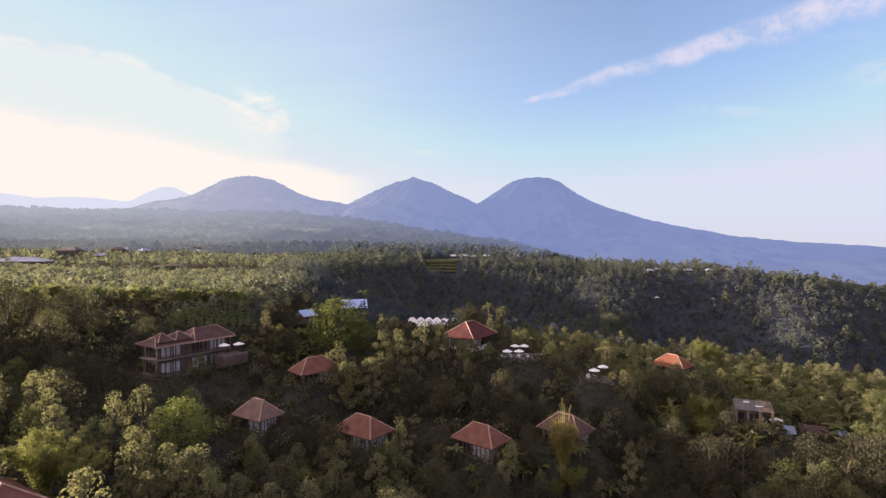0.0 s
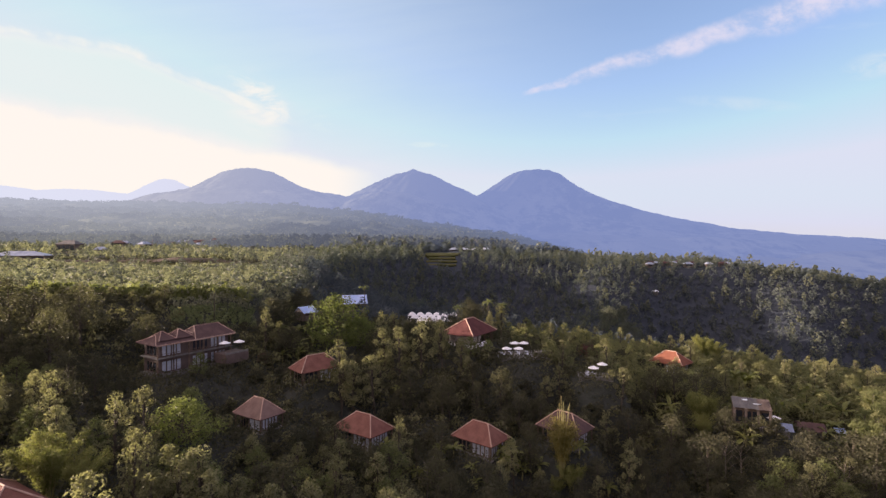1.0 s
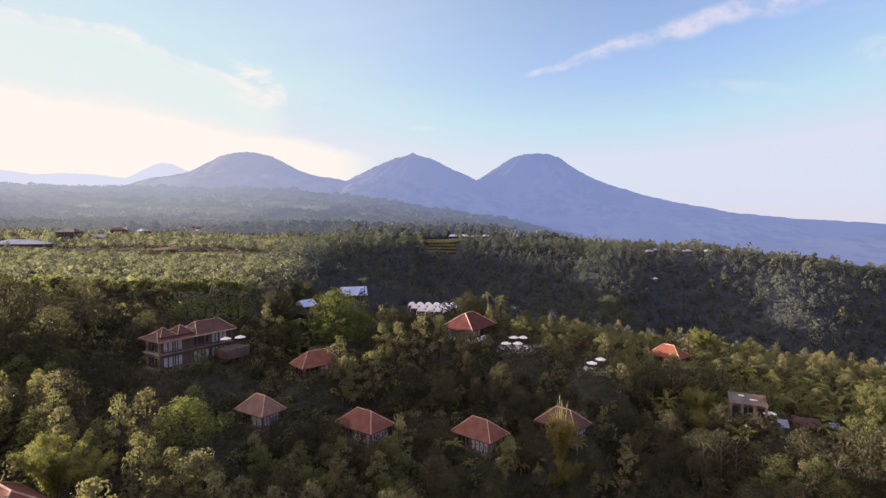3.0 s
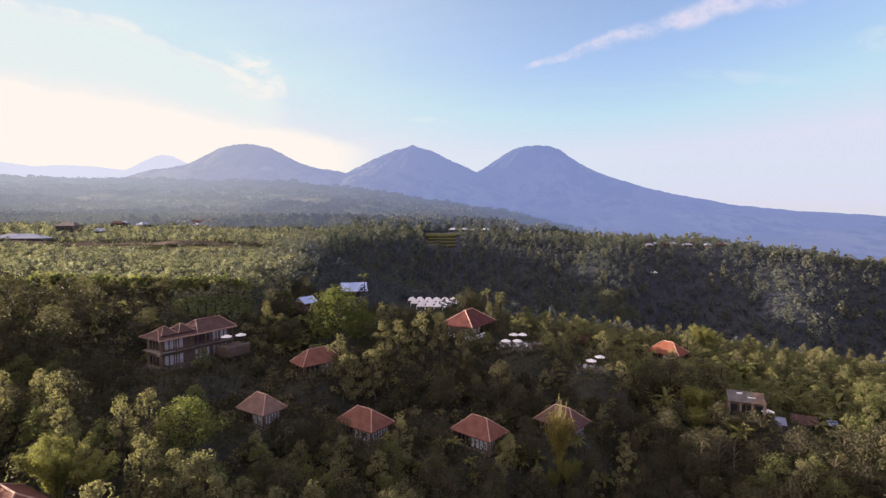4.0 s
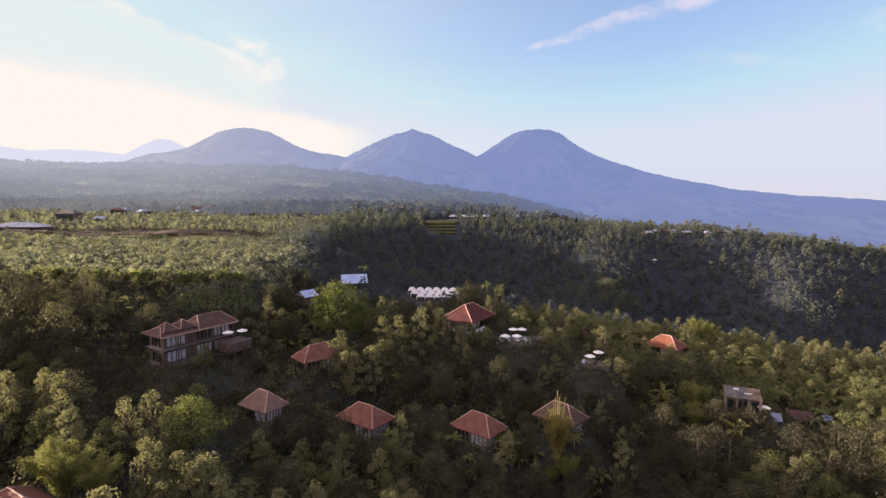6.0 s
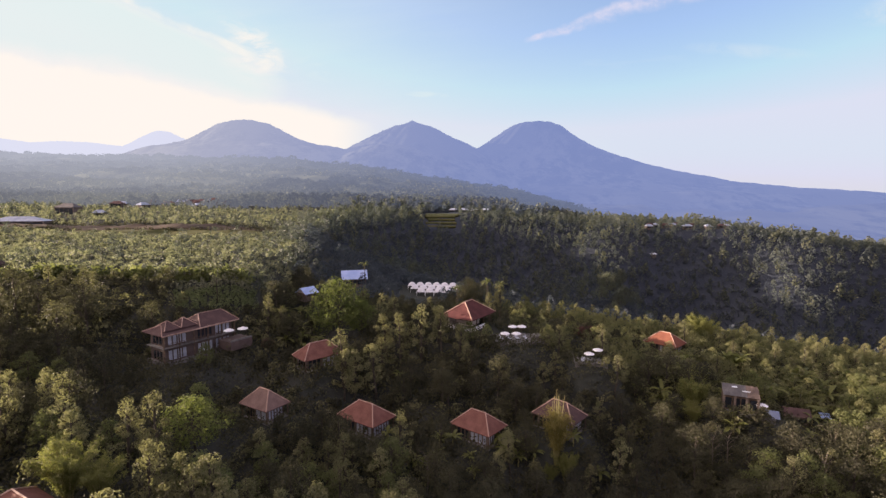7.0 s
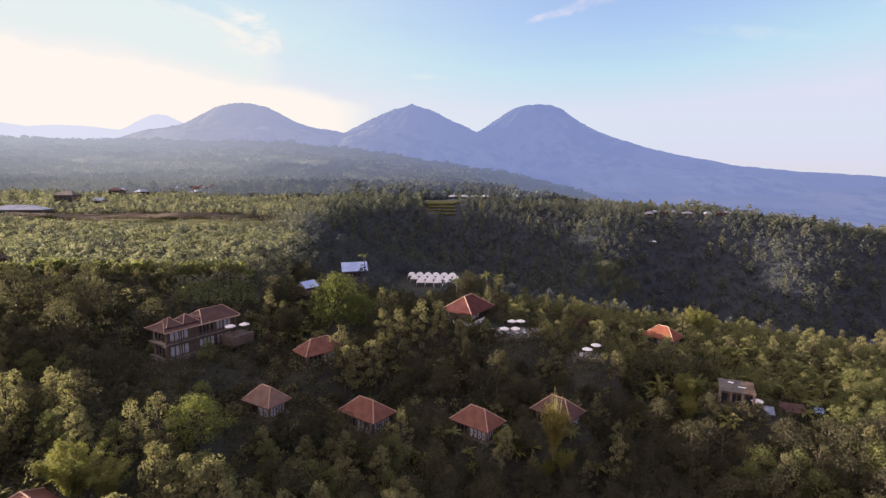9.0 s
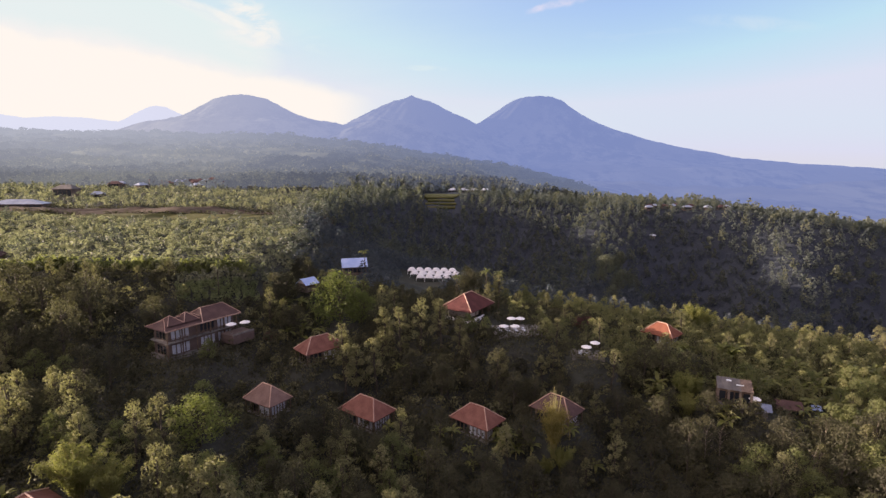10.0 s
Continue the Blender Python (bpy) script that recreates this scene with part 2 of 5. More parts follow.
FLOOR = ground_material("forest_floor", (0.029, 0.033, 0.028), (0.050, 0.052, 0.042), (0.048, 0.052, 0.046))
# ravine floor: the haze's blue is put into the ground colour
RAVINE = ground_material("ravine_floor_hazed", (0.027, 0.034, 0.047), (0.040, 0.048, 0.060), (0.042, 0.049, 0.057))
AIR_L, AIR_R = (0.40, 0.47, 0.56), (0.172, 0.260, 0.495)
FAR_1 = distance_material("hazy_far_woods", (0.085, 0.090, 0.050), (0.118, 0.168, 0.262), (0.325, 0.395, 0.46), 0.32, 0.90, 560, 2200, 0.016, 2.4)
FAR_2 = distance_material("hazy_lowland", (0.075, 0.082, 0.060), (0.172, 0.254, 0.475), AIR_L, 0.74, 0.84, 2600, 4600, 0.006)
FAR_3 = distance_material("hazy_mountain_slope", (0.070, 0.076, 0.058), [c * 1.06 for c in AIR_R], [c * 1.05 for c in AIR_L], 0.68, 0.80, 2500, 4600, 0.010)
FAR_4 = distance_material("hazy_range", (0.05, 0.06, 0.05), (0.44, 0.52, 0.68), (0.545, 0.645, 0.755), 0.95, 0.95, 3000, 4600, 0.004)


# ---- mesh helpers ----
def mesh_of(name, verts, faces, *mats, slots=None, smooth=False):
    me = bpy.data.meshes.new(name)
    me.from_pydata(np.asarray(verts, float).tolist(), [], [list(map(int, f)) for f in faces])
    for m in mats:
        me.materials.append(m)
    if slots is not None:
        me.polygons.foreach_set("material_index", np.asarray(slots, np.int32))
    if smooth:
        me.polygons.foreach_set("use_smooth", np.ones(len(me.polygons), bool))
    me.update()
    return me


def part(name, me, parent, label="", at=None):
    """Links a mesh as one object under a thing or a part."""
    ob = new(name, me)
    ob.parent = parent
    if at is not None:
        ob.matrix_basis = at
    return tagged(ob, label)


class Shape:
    """Collects verts and faces of one part."""

    def __init__(self):
        self.v, self.f = [], []

    def add(self, verts, faces):
        n = len(self.v)
        self.v += [tuple(p) for p in verts]
        self.f += [[i + n for i in f] for f in faces]
        return self

    def box(self, x0, y0, z0, x1, y1, z1):
        return self.add([(x, y, z) for z in (z0, z1) for x, y in ((x0, y0), (x1, y0), (x1, y1), (x0, y1))],
                        [(3, 2, 1, 0), (4, 5, 6, 7), (0, 1, 5, 4), (1, 2, 6, 5), (2, 3, 7, 6), (3, 0, 4, 7)])

    def tube(self, points, radii, sides=6):
        """A tapered tube along points."""
        pts = [Vector(p) for p in points]
        ring = []
        for i, p in enumerate(pts):
            way = (pts[min(i + 1, len(pts) - 1)] - pts[max(i - 1, 0)]).normalized()
            a = way.orthogonal().normalized()
            b = way.cross(a)
            ring.append([p + radii[i] * (math.cos(2 * math.pi * k / sides) * a + math.sin(2 * math.pi * k / sides) * b) for k in range(sides)])
        faces = []
        for i in range(len(pts) - 1):
            for k in range(sides):
                faces.append((i * sides + k, i * sides + (k + 1) % sides, (i + 1) * sides + (k + 1) % sides, (i + 1) * sides + k))
        faces += [tuple(range(sides))[::-1], tuple((len(pts) - 1) * sides + k for k in range(sides))]
        return self.add([q for r in ring for q in r], faces)

    def mesh(self, name, mat, smooth=False):
        return mesh_of(name, self.v, self.f, mat, smooth=smooth)


# ---- the lie of the land ----
def step(a, b, t):
    t = np.clip((np.asarray(t, float) - a) / (b - a), 0, 1)
    return t * t * (3 - 2 * t)


def rough(x, y, size, seed=0.0):
    """Smooth unevenness, about -1 to 1."""
    x, y = np.asarray(x, float) / size, np.asarray(y, float) / size
    return (np.sin(1.7 * x + 2.3 * y + seed) + np.sin(-2.9 * x + 1.3 * y + 1.7 * seed + 1)
            + 0.6 * np.sin(4.1 * x - 3.7 * y + 2.1 * seed) + 0.6 * np.sin(3.3 * x + 5.3 * y + seed + 2)) / 3.2


def plateau_edge(y):
    """The x at which the high field ends and the ravine begins."""
    return -48 - 0.20 * (np.clip(y, 140, 420) - 140) + 5 * np.sin(np.asarray(y, float) / 23)


# levelled ground under the buildings: x, y, height, radius
LEVEL = ((-40.5, 97.4, 7.3, 5.0), (-33.2, 95.8, 7.2, 5.5), (-14.9, 98.6, 3.3, 5.5), (7, 97, 2.2, 5.5), (23, 98.9, 3.5, 5.5), (-27.3, 112.8, 11.3, 5.5), (-47.6, 57.4, 9.3, 6),
         (59.6, 136, 6.8, 5.5), (-56.5, 113.4, 13.4, 9), (6.2, 133.7, 14.8, 7), (61.6, 103.6, 4.1, 6), (18.6, 123.6, 13.7, 7.5),
         (33.4, 114.6, 11.2, 5), (-38.3, 145, 18.5, 3), (-31.4, 182, 16.4, 5), (-5, 225, 5.6, 16), (66, 99, 3.8, 3))


def land(x, y):
    """Height of the ground."""
    x, y = np.asarray(x, float), np.asarray(y, float)
    high = 25 - 0.014 * np.minimum(x, 0) - 0.034 * np.clip(x, 0, 250) - 0.14 * np.clip(x - 250, 0, 400) + 2 * step(-120, -300, x) * step(330, 460, y)
    crest = 14.5 + 10 * step(-30, -80, x) - np.interp(x, [10, 60, 115, 180], [0, 7.0, 13.5, 22])
    foot = -2 + 12 * step(-15, -50, x) - 1.5 * step(0, 40, x) - 6.0 * step(-8, 24, x) * step(78, 50, x)
    power = 1.7 - 0.6 * step(25, 60, x)
    t = np.clip((y - 62) / 72, -0.3, 1.0)
    near = foot + (crest - foot) * np.where(t > 0, np.abs(t) ** power, 0.6 * t)
    upper = near + (high - near) * np.maximum(step(150, 330, y), step(128, 145, y) * step(-38, -62, x))
    bed = np.maximum(3 - 0.28 * (x + 20), -56) - 13 * step(248, 305, y) * step(90, -10, x)
    rim = 505 - 0.30 * np.clip(x, 0, 500) - 1.45 * np.clip(-x - 15, 0, 70)
    wall = 70 - 32 * step(240, 300, y)
    m = step(0, wall, x - plateau_edge(y)) * step(0, 140, rim - y) * step(148, 226 - 0.1 * np.clip(x, 0, 200), y)
    z = upper + (bed - upper) * m
    # beyond the plateau: foothills to one side, lowland to the other
    u = x / np.maximum(y, 60)
    rise = np.interp(u, [-1.2, -0.86, -0.53, -0.31, -0.16, -0.03, 0.13, 0.24, 0.45, 1.0], [68, 66, 61, 57, 45, 26, 4, -20, -75, -110])
    far = 40 + rise / 911.0 * np.clip(y, 700, 2600) - np.clip(y - 2600, 0, 2400) * 0.05
    far = far + (15 - far) * step(2500, 4300, y) * step(0.12, 0.35, u)
    z = z + (far - z) * step(620, 2500, y) ** 0.9
    z = z + step(430, 640, y) * step(900, 640, y) * (2 + 6 * step(-0.45, -0.25, u)) * step(0.32, 0.05, u)
    # wooded spurs that run down into the ravine
    z = z + (6 + 13 * step(50, 120, x)) * m * step(225, 300, y) * np.cos(0.0465 * (x * 340 / np.maximum(y, 200) - 117) + 0.5 * np.sin(y / 45.0))
    z = z - 70 * step(60, 260, x) * step(520, 760, y) * step(2100, 1200, y)
    wild = step(20, 90, y)
    z = z + wild * (0.8 * rough(x, y, 11) + 2.6 * step(160, 300, y) * rough(x, y, 38, 2.0)) + step(700, 1500, y) * (8 * rough(x, y, 170, 1.0) + 15 * rough(0.6 * x, y, 120, 4.0))
    for a, b, h, r in LEVEL:
        z = z + (h - z) * step(1.9 * r, 0.9 * r, np.hypot(x - a, y - b))
    return z


def ground_z(x, y):
    return float(land(x, y))


def spread(lo, hi, near_lo, near_hi, fine, growth):
    """Grid lines: fine in the middle, wider and wider outwards."""
    mid = list(np.arange(near_lo, near_hi + 0.1, fine))
    out, gap = [near_hi], fine
    while out[-1] < hi:
        gap *= growth
        out.append(out[-1] + gap)
    back, gap = [near_lo], fine
    while back[-1] > lo:
        gap *= growth
        back.append(back[-1] - gap)
    return np.array(back[:0:-1] + mid + out[1:])


def build_ground():
    xs, ys = spread(-4800, 4800, -130, 130, 2.4, 1.05), spread(-3000, 4700, 40, 240, 2.4, 1.035)
    gx, gy = np.meshgrid(xs, ys)
    v = np.stack([gx, gy, land(gx, gy)], -1).reshape(-1, 3)
    nx, ny = len(xs), len(ys)
    i = (np.arange(ny - 1)[:, None] * nx + np.arange(nx - 1)[None]).reshape(-1)
    f = np.stack([i, i + 1, i + nx + 1, i + nx], -1)
    mid_x, mid_y = v[f].mean(1)[:, 0], v[f].mean(1)[:, 1]
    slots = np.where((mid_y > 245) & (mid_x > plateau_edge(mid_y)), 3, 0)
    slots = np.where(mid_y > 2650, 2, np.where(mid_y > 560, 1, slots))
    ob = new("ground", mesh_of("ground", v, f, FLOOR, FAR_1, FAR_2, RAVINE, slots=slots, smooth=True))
    tagged(ob, "wooded hillside, ravine and high fields under haze", "ground", kind="structure")


build_ground()


def build_mountain(name, label, mat, cx, cy, peak, reach, drops, squash, seed, lean=0.0, lumps=0.05):
    """A volcano: rounded summit, flanks easing outwards, cut by gullies."""
    nr, na = 90, 220
    r = np.linspace(0, 1, nr) ** 1.5 * reach
    a = np.linspace(0, 2 * math.pi, na, endpoint=False)
    rr, aa = np.meshgrid(r, a, indexing="ij")
    fall = np.interp(rr * (1 + lean * np.clip(np.cos(aa), 0, 1) * np.exp(-((rr - 290) / 190) ** 2)), drops[0], drops[1])
    gully = (np.sin(9 * aa + seed + 1.2 * np.sin(rr / 170.0)) + 0.7 * np.sin(17 * aa + 2.3 * seed + np.sin(rr / 90.0)) + 0.5 * np.sin(31 * aa + seed))
    z = peak - fall + lumps * fall * gully * 0.6 * np.exp(-rr / (0.7 * reach)) + 5 * rough(rr * np.cos(aa), rr * np.sin(aa), 45, seed) + 3.5 * rough(rr * np.cos(aa), rr * np.sin(aa), 13, seed + 1)
    v = np.stack([cx + rr * np.cos(aa), cy + squash * rr * np.sin(aa), z], -1).reshape(-1, 3)
    i = (np.arange(nr - 1)[:, None] * na + np.arange(na)[None])
    j = (np.arange(nr - 1)[:, None] * na + (np.arange(na)[None] + 1) % na)
    f = np.stack([i, j, j + na, i + na], -1).reshape(-1, 4)[na:]
    v2 = v[na:]
    f = f - na
    top = len(v2)
    v2 = np.vstack([v2, [[cx, cy, peak]]])
    cap = [(k, (k + 1) % na, top) for k in range(na)]
    ob = new(name, mesh_of(name, v2, [list(q) for q in f] + cap, mat, smooth=True))
    tagged(ob, label, "mountain", kind="structure")


# one step of these profiles is a metre at 4.6 km
def profile(pairs):
    return [5.05 * p[0] for p in pairs], [5.05 * p[1] for p in pairs]


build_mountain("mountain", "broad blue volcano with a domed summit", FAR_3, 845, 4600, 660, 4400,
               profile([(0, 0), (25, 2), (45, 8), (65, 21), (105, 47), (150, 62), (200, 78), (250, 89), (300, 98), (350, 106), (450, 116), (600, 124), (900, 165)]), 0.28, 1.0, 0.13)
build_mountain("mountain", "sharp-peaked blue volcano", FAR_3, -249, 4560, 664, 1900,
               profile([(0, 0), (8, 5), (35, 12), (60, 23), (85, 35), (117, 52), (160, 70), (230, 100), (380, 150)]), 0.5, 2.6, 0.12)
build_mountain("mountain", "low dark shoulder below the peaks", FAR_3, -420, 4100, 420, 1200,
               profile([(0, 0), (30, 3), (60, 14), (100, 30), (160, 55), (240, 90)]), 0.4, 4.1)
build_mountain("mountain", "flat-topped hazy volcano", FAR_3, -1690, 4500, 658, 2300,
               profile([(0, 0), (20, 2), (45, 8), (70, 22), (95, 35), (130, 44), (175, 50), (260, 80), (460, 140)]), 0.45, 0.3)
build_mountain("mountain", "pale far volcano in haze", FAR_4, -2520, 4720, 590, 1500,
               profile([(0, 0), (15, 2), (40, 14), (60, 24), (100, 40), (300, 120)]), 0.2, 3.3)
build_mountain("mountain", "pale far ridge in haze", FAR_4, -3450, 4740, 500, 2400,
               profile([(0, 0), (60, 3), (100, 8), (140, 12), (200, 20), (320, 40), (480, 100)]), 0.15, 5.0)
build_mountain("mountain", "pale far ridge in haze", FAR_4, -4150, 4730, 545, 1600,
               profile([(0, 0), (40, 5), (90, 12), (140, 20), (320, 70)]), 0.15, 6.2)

# ---- plants ----
rng = np.random.default_rng(7)


def leaf_cloud(centres, radii, count, size, outward=1.3, lift=0.35, slim=0.55, shell=0.55):
    """Folded leaves or sprays of leaves scattered in and on clumps. Returns verts (4 a leaf)."""
    centres, radii = np.asarray(centres, float), np.asarray(radii, float)
    k = len(centres)
    idx = np.repeat(np.arange(k), count)
    n = len(idx)
    d = rng.normal(size=(n, 3))
    d /= np.linalg.norm(d, axis=1)[:, None]
    r = shell + (1.08 - shell) * rng.random(n) ** 0.6
    p = centres[idx] + d * radii[idx] * r[:, None]
    nrm = d * outward + rng.normal(size=(n, 3)) * 0.5 + (0, 0, lift)
    nrm /= np.linalg.norm(nrm, axis=1)[:, None]
    t = np.cross(nrm, rng.normal(size=(n, 3)))
    t /= np.linalg.norm(t, axis=1)[:, None]
    b = np.cross(nrm, t)
    ln = size * (0.65 + 0.7 * rng.random(n))[:, None]
    fold = nrm * ln * 0.14
    base, tip = p - t * ln * 0.5 - fold, p + t * ln * 0.5 - fold
    one, two = p + b * ln * slim * 0.5 + fold * 0.4, p - b * ln * slim * 0.5 + fold * 0.4
    return np.stack([base, one, tip, two], 1).reshape(-1, 3)


def quads(v):
    return np.arange(len(v)).reshape(-1, 4)


def limb_points(start, end, sag, n=4):
    a, b = Vector(start), Vector(end)
    return [a.lerp(b, i / n) + Vector((0, 0, sag * math.sin(math.pi * i / n))) for i in range(n + 1)]


def broad_tree(height, width, clumps, leaves, size, low=0.35, flat=0.75, gap=0.0):
    """Trunk with limbs, and a crown of leaf clumps with an uneven outline. Returns trunk shape and leaf verts."""
    s = Shape()
    lean = rng.normal(size=2) * 0.04 * height
    fork = height * (low + 0.05)
    s.tube([(0, 0, -0.8), (lean[0] * 0.2, lean[1] * 0.2, fork * 0.5), (lean[0] * 0.5, lean[1] * 0.5, fork), (lean[0], lean[1], height * 0.86)],
           [0.026 * height, 0.019 * height, 0.015 * height, 0.004 * height], 6)
    cs, rs = [], []
    for i in range(clumps):
        a, g = i * 2.4 + rng.random() * 0.8, (i + 0.5) / clumps
        hgt = height * (low + (0.95 - low) * g)
        out = width * 0.5 * math.sin(math.pi * min(0.97, 0.22 + 0.78 * g)) ** 0.8 * (0.45 + 0.55 * rng.random())
        c = (lean[0] + out * math.cos(a), lean[1] + out * math.sin(a), hgt + rng.normal() * 0.03 * height)
        q = width * (0.13 + 0.09 * rng.random()) * (1 - gap)
        cs.append(c)
        rs.append((q, q, q * flat))
        if i % 2 == 0:
            s.tube(limb_points((lean[0] * 0.6, lean[1] * 0.6, max(fork * 0.8, hgt - 0.24 * height)), c, 0.04 * height, 3),
                   [0.008 * height, 0.006 * height, 0.004 * height, 0.002 * height], 4)
    return s, leaf_cloud(cs, rs, leaves, size)


def bamboo(height, spreadw, culms, leaves, size, spikes=0):
    """A clump of arching culms with feathery leaves."""
    stems, cs, rs = [], [], []
    for i in range(culms):
        a, o = rng.random() * 6.28, spreadw * rng.random() ** 0.6
        h = height * (0.65 + 0.35 * rng.random())
        base = Vector((0.12 * o * math.cos(a), 0.12 * o * math.sin(a), -0.3))
        pts = [base + Vector((o * math.cos(a) * g ** 2, o * math.sin(a) * g ** 2, h * g - 0.18 * h * g ** 3)) for g in (0, 0.3, 0.6, 0.85, 1.0)]
        stems.append(Shape().tube(pts, [0.05, 0.05, 0.04, 0.025, 0.008], 5))
        for g in (0.4, 0.55, 0.7, 0.82, 0.93, 1.0):
            q = base + Vector((o * math.cos(a) * g ** 2, o * math.sin(a) * g ** 2, h * g - 0.18 * h * g ** 3))
            cs.append(q)
            rs.append((0.5, 0.5, 0.55))
    for i in range(spikes):
        a, o = rng.random() * 6.28, 0.45 * spreadw * rng.random()
        top = height * (0.92 + 0.22 * rng.random())
        stems.append(Shape().tube([(0.3 * o * math.cos(a), 0.3 * o * math.sin(a), -0.3), (o * math.cos(a), o * math.sin(a), 0.6 * top), (1.6 * o * math.cos(a), 1.6 * o * math.sin(a), top)], [0.05, 0.04, 0.015], 5))
    return stems, leaf_cloud(cs, rs, leaves, size, outward=0.3, lift=0.1, slim=0.2, shell=0.1)


def blade(length, width, droop, segs=5):
    """One long arching leaf, folded along its rib, growing along +x."""
    v, f = [], []
    for i in range(segs + 1):
        g = i / segs
        w = width * 0.5 * max(0.04, math.sin(math.pi * (0.08 + 0.92 * g)) ** 0.7)
        x, z = length * g * (1 - 0.12 * g), length * (0.62 * g - droop * g * g)
        v += [(x, -w, z + 0.35 * w), (x, 0, z), (x, w, z + 0.35 * w)]
        if i:
            n = 3 * i
            f += [(n - 3, n - 2, n + 1, n), (n - 2, n - 1, n + 2, n + 1)]
    return v, f


KINDS = {}


def tree_kind(name, variants, leaf_mat, bark_mat=BARK):
    """A kind of plant: one trunk mesh, or a list of culm meshes, and a crown for each variant."""
    KINDS[name] = [([c.mesh("culm", bark_mat, True) for c in s] if isinstance(s, list) else s.mesh("trunk", bark_mat, True),
                    mesh_of("crown", lv, quads(lv), leaf_mat)) for s, lv in variants]


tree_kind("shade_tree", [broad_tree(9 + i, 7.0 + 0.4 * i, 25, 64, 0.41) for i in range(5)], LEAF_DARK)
tree_kind("slender_tree", [broad_tree(10 + 0.8 * i, 4.6 + 0.3 * i, 19, 58, 0.39, 0.25, 0.85, 0.10) for i in range(5)], LEAF_OLIVE)
tree_kind("leafy_tree", [broad_tree(8 + 0.8 * i, 5.5 + 0.4 * i, 22, 62, 0.40, 0.28, 0.8, 0.05) for i in range(4)], LEAF_GREEN)
tree_kind("round_tree", [broad_tree(9.5, 10.0, 46, 60, 0.42, 0.22, 0.8, 0.1) for i in range(2)], LEAF_LIME)
tree_kind("bamboo_clump", [bamboo(8.0, 2.8, 46, 40, 0.34) for i in range(2)], LEAF_BAMBOO, CULM)
tree_kind("yellow_bamboo", [bamboo(7.4, 1.35, 42, 22, 0.32, 11) for i in range(1)], LEAF_YELLOW, CULM)
tree_kind("crest_tree", [broad_tree(5.2 + 0.5 * i, 4.2, 16, 60, 0.33, 0.15, 0.85, 0.05) for i in range(4)], LEAF_CREST)
tree_kind("red_shrub", [broad_tree(3.4, 4.6, 14, 60, 0.30, 0.12, 0.8)], LEAF_RED)
tree_kind("spur_tree", [broad_tree(13.0, 12.0, 34, 40, 0.85, 0.15, 0.85) for i in range(3)], LEAF_SLOPE)
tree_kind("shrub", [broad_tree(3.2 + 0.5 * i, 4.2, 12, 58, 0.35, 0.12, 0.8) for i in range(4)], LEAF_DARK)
LABELS = {
    "shade_tree": ("dark green broadleaf tree with a full crown", "tree"),
    "slender_tree": ("slender olive tree with clustered leaves", "tree"),
    "leafy_tree": ("mid-green leafy tree on the slope", "tree"),
    "round_tree": ("bright lime-green tree with a dense rounded crown", "tree"),
    "bamboo_clump": ("feathery light green bamboo clump", "bamboo"),
    "yellow_bamboo": ("yellow bamboo clump with upright culms", "bamboo"),
    "crest_tree": ("small yellow-green tree along the ridge", "tree"),
    "red_shrub": ("red-leaved ornamental shrub beside the terrace", "shrub"),
    "spur_tree": ("large olive tree on a spur of the ravine", "tree"),
    "shrub": ("low dark shrub among the trees", "shrub"),
}


def plant(kind, x, y, scale=1.0, variant=None, turn=None, stretch=1.0, sink=0.0):
    n = len(KINDS[kind])
    variant = int(rng.integers(n)) if variant is None else variant
    turn = rng.random() * 360 if turn is None else turn
    m = pose(x, y, ground_z(x, y) - sink, 0, 0, turn) @ Matrix.Diagonal((scale, scale, scale * stretch, 1))
    root = new(kind)
    trunk, crown = KINDS[kind][variant]
    if isinstance(trunk, list):
        for culm in trunk:
            part("culm", culm, root)
    else:
        part("trunk", trunk, root)
    part("crown", crown, root)
    root.matrix_basis = m
    return tagged(root, *LABELS[kind], group=LABELS[kind][1] + "s of the hillside")


# ---- buildings ----
TILE_RED = tile_material("clay_tiles", (0.110, 0.046, 0.037), (0.185, 0.087, 0.070))
TILE_DARK = tile_material("old_clay_tiles", (0.055, 0.034, 0.034), (0.10, 0.062, 0.058))
TILE_PALE = tile_material("pale_clay_tiles", (0.115, 0.072, 0.063), (0.185, 0.124, 0.108))
TILE_MAROON = tile_material("maroon_tiles", (0.058, 0.021, 0.021), (0.098, 0.037, 0.034))
TILE_ORANGE = tile_material("new_clay_tiles", (0.118, 0.043, 0.029), (0.180, 0.070, 0.045))
RIDGE = plain_material("ridge_mortar", (0.28, 0.17, 0.13), (0.42, 0.29, 0.23), 2.0, 0.8)
PLASTER = plain_material("plaster", (0.42, 0.36, 0.30), (0.58, 0.52, 0.45), 1.5, 0.85)
WHITE = plain_material("white_paint", (0.68, 0.68, 0.70), (0.82, 0.82, 0.82), 1.5, 0.6, 0.05)
DULL_PLASTER = plain_material("dull_plaster", (0.105, 0.080, 0.066), (0.18, 0.14, 0.115), 1.5, 0.85)
BROWN_PLASTER = plain_material("brown_plaster", (0.078, 0.054, 0.048), (0.125, 0.092, 0.080), 1.5, 0.85)
TIMBER = plain_material("dark_timber", (0.07, 0.045, 0.03), (0.15, 0.10, 0.065), 4.0, 0.7, 0.3)
STONE = plain_material("terrace_stone", (0.10, 0.095, 0.09), (0.19, 0.18, 0.17), 2.0, 0.85, 0.3)
GREY_METAL = plain_material("grey_roof_sheet", (0.060, 0.056, 0.058), (0.125, 0.112, 0.108), 1.2, 0.75, 0.2)
